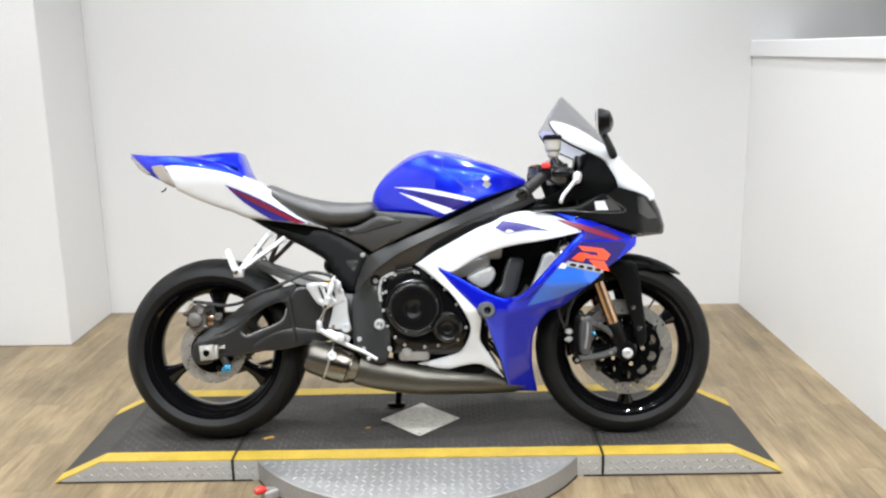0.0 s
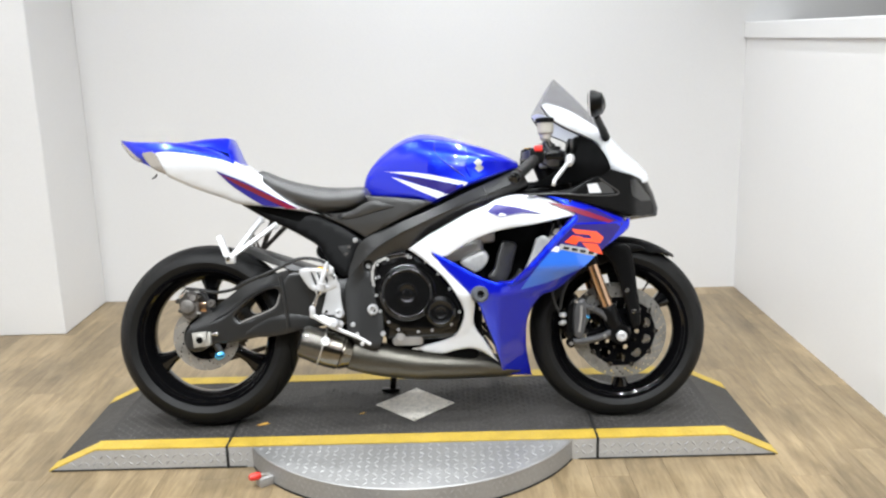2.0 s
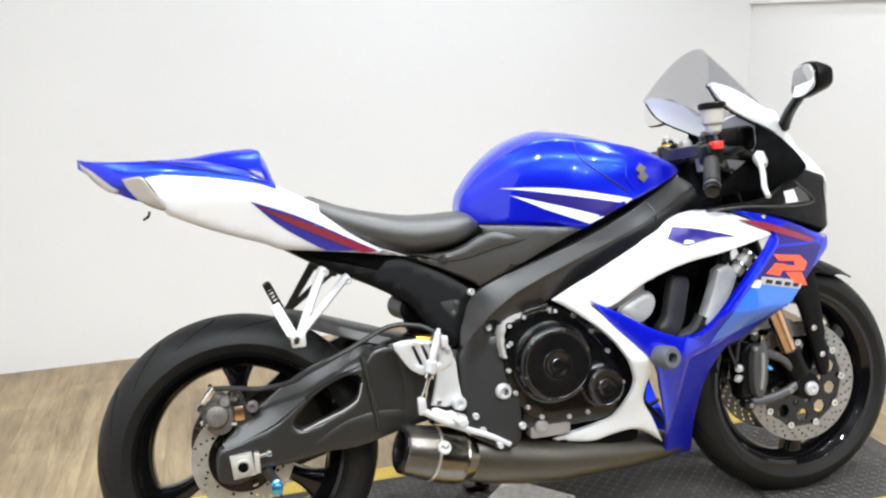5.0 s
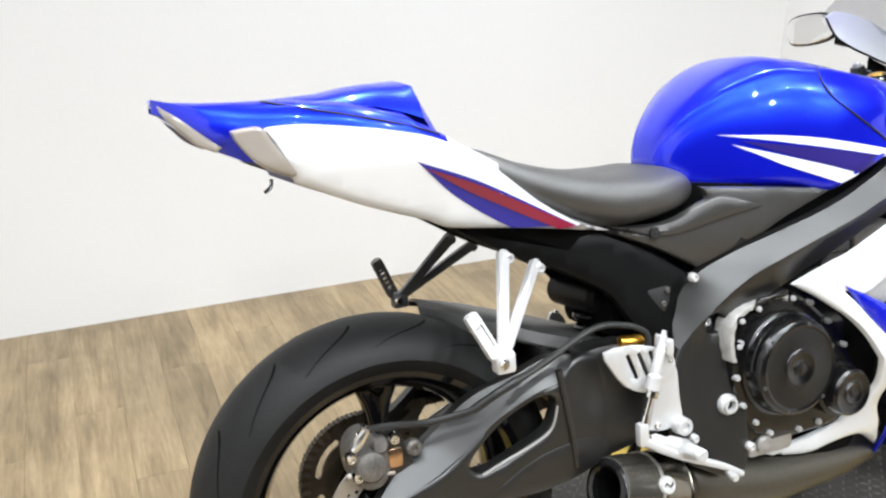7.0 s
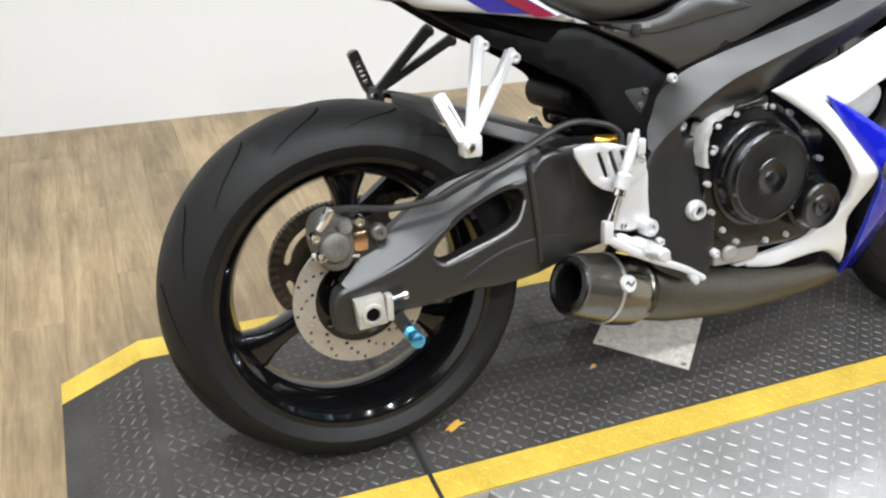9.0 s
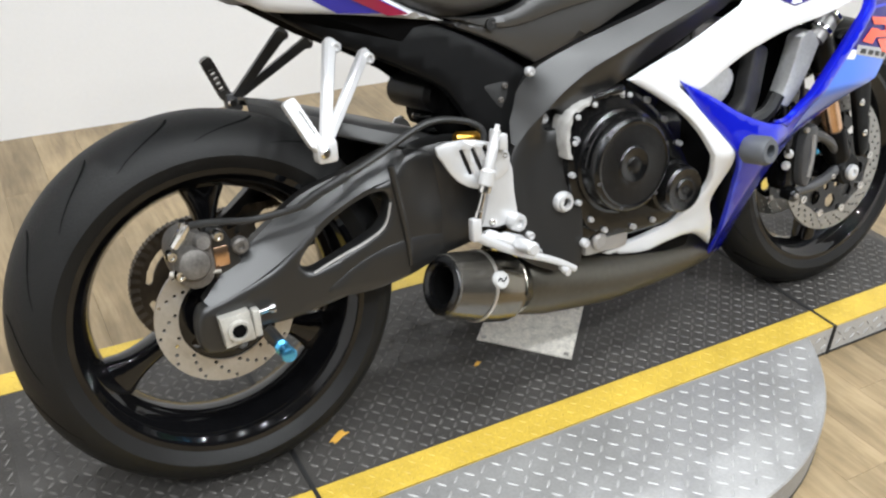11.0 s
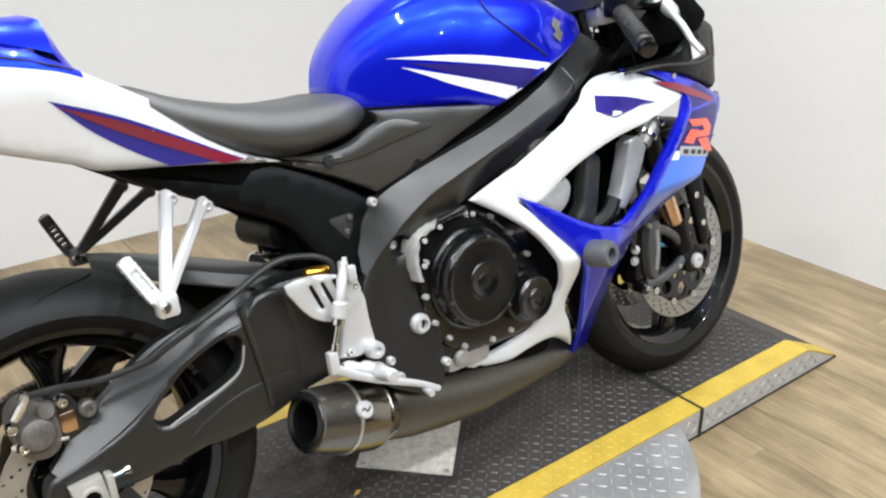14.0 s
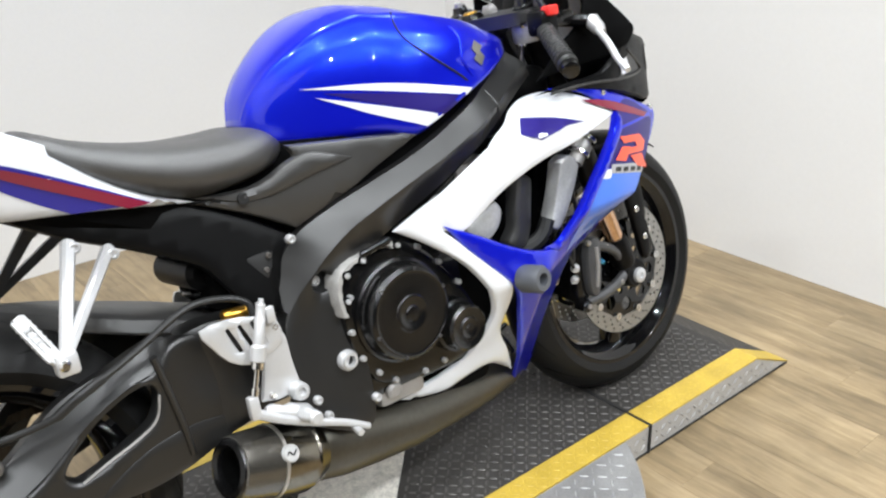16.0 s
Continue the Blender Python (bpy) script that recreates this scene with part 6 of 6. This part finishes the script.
for s in (-1, 1):
    fk = part("fork_leg", rod(down_fork(s, 0), down_fork(s, 0.64), [(0, 0.020), (0.01, 0.026), (0.4, 0.026), (0.42, 0.028), (0.96, 0.028), (1, 0.024)], 24), BLACK, bike, "black upper fork tube")
    part("slider_tube", rod(down_fork(s, 0.62), down_fork(s, 0.90), [(0, 0.0205), (1, 0.0205)], 24), COPPER, fk, "copper coloured fork slider")
    part("axle_lug", join(rod(down_fork(s, 0.87), down_fork(s, 1.0), [(0, 0.024), (0.1, 0.027), (0.8, 0.028), (1, 0.02)], 20), rod((0.701, s * 0.075, 0.285), (0.701, s * 0.120, 0.285), [(0, 0.034), (0.9, 0.034), (1, 0.030)], 24)), BLACK, fk)
    part("axle_end", rod((0.705, s * 0.118, 0.279), (0.705, s * 0.130, 0.279), [(0, 0.018), (0.8, 0.017), (1, 0.012), (1, 0.007), (0.6, 0.006), (0.6, 0.0001)], 20), SILVER, fk, "silver axle end")
    part("fork_guard", panel([(0.645, 0.575), (0.70, 0.59), (0.745, 0.565), (0.763, 0.434), (0.772, 0.320), (0.745, 0.306), (0.722, 0.39), (0.690, 0.50)], flat(0.112), 0.006, 0.008, grid=0.015, side=s), BLACK, fk)
    for x, z in ((0.728, 0.43), (0.748, 0.36)):
        part("guard_bolt", bolt((x, s * 0.112, z), (0, s, 0), 0.008, 0.005, 10), CHROME, fk)
    cal = part("front_caliper", panel([(0.526, 0.345), (0.534, 0.392), (0.558, 0.408), (0.582, 0.388), (0.574, 0.290), (0.548, 0.258), (0.526, 0.276)], flat(0.100), 0.042, 0.010, grid=0.015, side=s), CASE, bike, "black radial front brake caliper")
    part("caliper_half", panel([(0.546, 0.345), (0.553, 0.390), (0.571, 0.407), (0.592, 0.397), (0.591, 0.350), (0.584, 0.300), (0.569, 0.272), (0.549, 0.284)], flat(0.122), 0.016, 0.011, grid=0.010, side=s), DARKGREY, cal, "dark grey anodised outer half")
    part("caliper_rib", tube([(0.573, s * 0.1215, 0.385), (0.571, s * 0.1235, 0.345), (0.564, s * 0.1215, 0.296)], 0.0055, 10, taper=0.0045), CAST, cal)
    part("caliper_arm", tube([(0.575, s * 0.108, 0.386), (0.610, s * 0.112, 0.374), (0.645, s * 0.110, 0.352), (0.668, s * 0.106, 0.326)], 0.0115, 10, taper=0.010), DARKGREY, cal)
    part("caliper_arm", tube([(0.545, s * 0.106, 0.262), (0.590, s * 0.111, 0.266), (0.640, s * 0.110, 0.277), (0.690, s * 0.104, 0.296)], 0.0105, 10, taper=0.012), DARKGREY, cal)
    part("caliper_lug", rod((0.537, s * 0.085, 0.258), (0.537, s * 0.118, 0.256), [(0, 0.014), (0.85, 0.014), (1, 0.010)], 16), CASE, cal)
    part("pad_pin", rod((0.588, s * 0.104, 0.352), (0.600, s * 0.117, 0.340), [(0, 0.006), (0.7, 0.006), (1, 0.004)], 12), SPOOL, cal, "small blue pad pin")
    for x, z in ((0.537, 0.257), (0.612, 0.374), (0.650, 0.279), (0.556, 0.398)):
        part("caliper_bolt", bolt((x, s * 0.117, z), (0, s, 0), 0.0065, 0.005, 10), STEEL, cal)
    part("banjo", rod((0.520, s * 0.105, 0.352), (0.503, s * 0.120, 0.354), [(0, 0.007), (0.3, 0.010), (0.55, 0.010), (0.6, 0.006), (0.9, 0.0075), (1, 0.006)], 12), SILVER, cal)
    part("banjo", rod((0.520, s * 0.102, 0.328), (0.500, s * 0.116, 0.326), [(0, 0.007), (0.3, 0.009), (0.6, 0.009), (0.65, 0.005), (1, 0.005)], 12), SILVER, cal)
    part("brake_hose", tube([(0.502, s * 0.118, 0.372), (0.51, s * 0.12, 0.42), (0.53, s * 0.12, 0.48), (0.51, s * 0.11, 0.60), (0.50, s * 0.10, 0.72)], 0.005, 8), HOSE, bike)
    part("brake_hose", tube([(0.500, s * 0.12, 0.36), (0.478, s * 0.125, 0.42), (0.475, s * 0.12, 0.50), (0.49, s * 0.10, 0.62)], 0.004, 8), HOSE, bike)
# mudguard
rings = []
for k in range(19):
    a = radians(52 + 96 * k / 18)
    wide = 0.068 - 0.030 * max(0, (0.16 - k / 18) / 0.16)
    ring = []
    for d in (0.020, 0.016):
        js = range(13) if d > 0.018 else range(12, -1, -1)
        for j in js:
            y = -wide + 2 * wide * j / 12
            r = crown(y * 0.82, FR, 0.060, 0.048) + d
            ring.append((FX + r * math.cos(a), y, FZ + r * math.sin(a)))
    rings.append(ring)
part("front_mudguard", loft(rings), BLACK, bike, "satin black front mudguard")
for s in (-1, 1):
    part("mudguard_side", panel([(0.610, 0.560), (0.66, 0.585), (0.75, 0.585), (0.80, 0.568), (0.75, 0.555), (0.70, 0.545), (0.64, 0.515)], flat(0.070), 0.003, 0.004, grid=0.02, side=s), BLACK, bike)
part("lower_yoke", box((0.52, -0.125, 0.665), (0.60, 0.125, 0.70), 0.012), BLACK, bike)
PLATE_XY = [(0.396, -0.035), (0.408, -0.085), (0.436, -0.130), (0.478, -0.142), (0.512, -0.118), (0.516, -0.085), (0.502, -0.040), (0.502, 0.040), (0.516, 0.085), (0.512, 0.118), (0.478, 0.142), (0.436, 0.130), (0.408, 0.085), (0.396, 0.035)]
bm = prism([tuple(v) for v in spline(PLATE_XY, 4, True)], 0.884, 0.910, 0.004)
for v in bm.verts:
    v.co.z += 0.10 * (v.co.x - 0.45)
part("top_yoke", bm, SATIN, bike, "satin black top yoke")
ign = part("ignition", rod((0.420, 0.0, 0.890), (0.416, 0.0, 0.918), [(0, 0.030), (0.7, 0.026), (1, 0.022), (1, 0.0001)], 20), CASE, bike, "black ignition barrel")
part("key_face", rod((0.4162, 0.0, 0.917), (0.4156, 0.0, 0.921), [(0, 0.016), (1, 0.013), (1, 0.0001)], 20), GOLD, ign)
for s in (-1, 1):
    cap = part("fork_cap", rod((0.478, s * 0.098, 0.905), (0.470, s * 0.098, 0.934), [(0, 0.026), (0.5, 0.025), (0.6, 0.018), (1, 0.014)], 16), CASE, bike)
    part("adjuster", rod((0.470, s * 0.098, 0.932), (0.467, s * 0.098, 0.944), [(0, 0.010), (0.8, 0.009), (1, 0.006)], 6), CAST, cap)
    G0, G1 = Vector((0.425, s * 0.195, 0.872)), Vector((0.345, s * 0.325, 0.806))
    part("clip_on", join(rod((0.47, s * 0.110, 0.888), G0, [(0, 0.016), (0.5, 0.013), (1, 0.012)], 14), rod((0.482, s * 0.098, 0.848), (0.478, s * 0.098, 0.883), [(0, 0.034), (0.1, 0.036), (0.9, 0.036), (1, 0.034)], 20)), RADPAINT, bike, "bare aluminium handlebar clamp")
    g = part("handlebar_grip", rod(G0, G1, [(0, 0.021), (0.03, 0.021), (0.05, 0.0165), (0.1, 0.0175), (0.85, 0.0175), (0.88, 0.020), (0.9, 0.014), (0.93, 0.019), (1.0, 0.018)], 20), HOSE, bike, "black rubber handlebar grip")
    for k in range(9):
        u = 0.16 + 0.075 * k
        p, q = G0 + (G1 - G0) * u, G0 + (G1 - G0) * (u + 0.035)
        part("grip_rib", rod(p, q, [(0, 0.0174), (0.2, 0.0186), (0.8, 0.0186), (1, 0.0174)], 16), HOSE, g)
    part("bar_end", rod(G1, G1 + (G1 - G0) * 0.10, [(0, 0.013), (0.2, 0.016), (0.85, 0.016), (1, 0.012)], 16), CASE, g)
    for d in (-0.016, 0.016):
        part("clamp_bolt", bolt((0.452, s * 0.098 + d, 0.878), (-1, 0, 0.15), 0.0045, 0.008, 8), CHROME, bike)
    if s < 0:
        part("control_cable", tube([(0.43, s * 0.185, 0.87), (0.47, s * 0.17, 0.845), (0.52, s * 0.13, 0.84), (0.55, s * 0.08, 0.80), (0.54, s * 0.05, 0.74)], 0.004, 8), HOSE, bike)
    part("switch_box", join(box((0.405, s * 0.19 - 0.022, 0.858), (0.45, s * 0.19 + 0.022, 0.905), 0.008)), BLACK, bike)
    if s < 0:
        part("kill_switch", box((0.418, -0.222, 0.893), (0.444, -0.198, 0.912), 0.004), mat("red_switch", (0.75, 0.03, 0.02), 0.4), bike, "red engine stop switch")
    part("lever_perch", join(box((0.455, s * 0.17 - 0.02, 0.868), (0.52, s * 0.17 + 0.022, 0.898), 0.008), rod((0.50, s * 0.12, 0.885), (0.53, s * 0.22, 0.868), [(0, 0.013), (1, 0.013)], 12)), CASE, bike)
    part("brake_lever", tube([(0.528, s * 0.215, 0.868), (0.522, s * 0.24, 0.853), (0.498, s * 0.285, 0.828), (0.47, s * 0.33, 0.798), (0.460, s * 0.358, 0.780)], 0.0075, 10, taper=0.0058), SILVER, bike, "silver hand lever")
    part("lever_pivot", join(rod((0.534, s * 0.212, 0.874), (0.524, s * 0.250, 0.846), [(0, 0.010), (0.2, 0.015), (0.7, 0.014), (1, 0.008)], 14), bolt((0.536, s * 0.225, 0.874), (0, 0, 1), 0.007, 0.006, 10)), SILVER, bike, "bare aluminium lever pivot")
    part("mirror_stalk", tube([(0.662, s * 0.135, 0.938), (0.650, s * 0.165, 0.955), (0.630, s * 0.215, 0.975), (0.605, s * 0.285, 0.996)], 0.015, 12, taper=0.011), BLACK, bike, "black mirror stalk")
    mirror = [(-0.066, -0.010), (-0.058, 0.026), (-0.018, 0.037), (0.036, 0.035), (0.064, 0.016), (0.060, -0.020), (0.018, -0.035), (-0.048, -0.036)]
    mh = part("mirror_housing", panel(mirror, flat(0.046), 0.012, 0.032, grid=0.010, side=1), BLACK, bike, "black rear-view mirror")
    mg = part("mirror_glass", panel([(0.93 * a, 0.90 * b) for a, b in mirror], flat(0.0), 0.001, 0.001, grid=0.02, side=-1), MIRROR, mh, "clear mirror glass")
    mg.location = (0, -0.0055, 0)
    mh.matrix_basis = Matrix.Translation((0.580, s * 0.338, 1.026)) @ Euler((0, 0, radians(-90 + 12 * s)), "XYZ").to_matrix().to_4x4()
RES = Vector((0.462, -0.150, 0.0))
part("brake_reservoir", rod(RES + Vector((0, 0, 0.930)), RES + Vector((0, 0, 0.990)), [(0, 0.010), (0.12, 0.018), (0.35, 0.020), (0.45, 0.026), (0.95, 0.028), (1, 0.028)], 28), mat("reservoir_plastic", (0.42, 0.40, 0.36), 0.3), bike, "translucent white brake fluid reservoir")
part("reservoir_cap", rod(RES + Vector((0, 0, 0.990)), RES + Vector((0, 0, 1.006)), [(0, 0.031), (0.15, 0.033), (0.8, 0.033), (1, 0.029)], 28), BLACK, bike)
part("reservoir_hose", tube([RES + Vector((0, 0, 0.932)), RES + Vector((0.008, -0.01, 0.905)), (0.495, -0.175, 0.885)], 0.006, 8), HOSE, bike)
part("yoke_nut", rod((0.472, 0.0, 0.900), (0.467, 0.0, 0.928), [(0, 0.019), (0.7, 0.018), (1, 0.013), (1, 0.008), (0.6, 0.007), (0.6, 0.0001)], 6), CAST, bike, "cast grey steering stem nut")
part("reservoir_bracket", tube([(0.462, -0.150, 0.950), (0.470, -0.140, 0.935), (0.480, -0.125, 0.912)], 0.005, 8), STEEL, bike)
part("instrument_panel", join(box((0.56, -0.10, 0.885), (0.61, 0.10, 0.95), 0.016, 3), rod((0.565, 0.02, 0.92), (0.552, 0.02, 0.923), [(0, 0.032), (0.8, 0.031), (1, 0.027)], 28)), BLACK, bike, "black instrument cluster")
part("throttle_cable", tube([(0.480, -0.075, 0.870), (0.492, -0.062, 0.845), (0.480, -0.062, 0.805), (0.456, -0.070, 0.778)], 0.003, 8), STEEL, bike)
for x, z in ((0.462, 0.790), (0.452, 0.770)):
    part("cable_ferrule", rod((x, -0.068, z + 0.007), (x - 0.005, -0.070, z - 0.007), [(0, 0.005), (0.2, 0.0075), (0.8, 0.0075), (1, 0.004)], 10), CHROME, bike)
part("airbox", box((0.20, -0.13, 0.68), (0.50, 0.13, 0.80), 0.03, 3), BLACK, bike)
part("headstock", rod((0.47, 0, 0.87), (0.55, 0, 0.66), [(0, 0.04), (1, 0.04)], 20), SATIN, bike)
# side stand, on the far side
part("side_stand", join(tube([(-0.06, 0.13, 0.27), (-0.075, 0.19, 0.15), (-0.085, 0.235, 0.058)], 0.012, 12), box((-0.125, 0.215, 0.047), (-0.06, 0.262, 0.056), 0.003)), BLACK, bike, "black side stand, folded out")

# ------------------------------------------------ small scraps on the deck
for x, y, r, n in ((-0.519, -0.082, 0.016, 5), (-0.181, -0.009, 0.007, 4)):
    sc = thing("orange_scrap", "torn scrap of orange tape on the deck", "scrap", pose(x, y, ZP + 0.0016, 0, 0, 25))
    pts = [(r * (0.6 + 0.9 * ((k * 7) % 5) / 5) * math.cos(2 * math.pi * k / (2 * n)) * 1.5, r * (0.35 + 0.5 * ((k * 3) % 4) / 4) * math.sin(2 * math.pi * k / (2 * n))) for k in range(2 * n)]
    part("scrap", prism(pts, 0, 0.0015), mat("orange_tape", (0.60, 0.33, 0.05), 0.5), sc, "", 0)

# ---------------------------------------------------------------- floor planks
random.seed(4)
shapes = {}


def plank(w, l):
    if (w, l) not in shapes:
        shapes[w, l] = finish(box((0.0002, 0.0002, -0.006), (w - 0.0002, l - 0.0002, 0.0), 0.0003, 1), "plank", WOOD, 0)
    return shapes[w, l]


PW, PL = 0.125, 0.914
i = 0
x = WEST
while x < EAST - 0.001:
    w = min(PW, EAST - x)
    y = NORTH - (i * 0.37) % PL
    starts = [NORTH]
    while y > SOUTH:
        if y < NORTH - 0.05:
            starts.append(y)
        y -= PL
    starts.append(SOUTH)
    for top, low in zip(starts, starts[1:]):
        if top - low < 0.02:
            continue
        o = new("plank", plank(round(w, 3), round(top - low, 3)))
        o.parent = floor
        o.location = (x, low, 0.0)
    x += PW
    i += 1
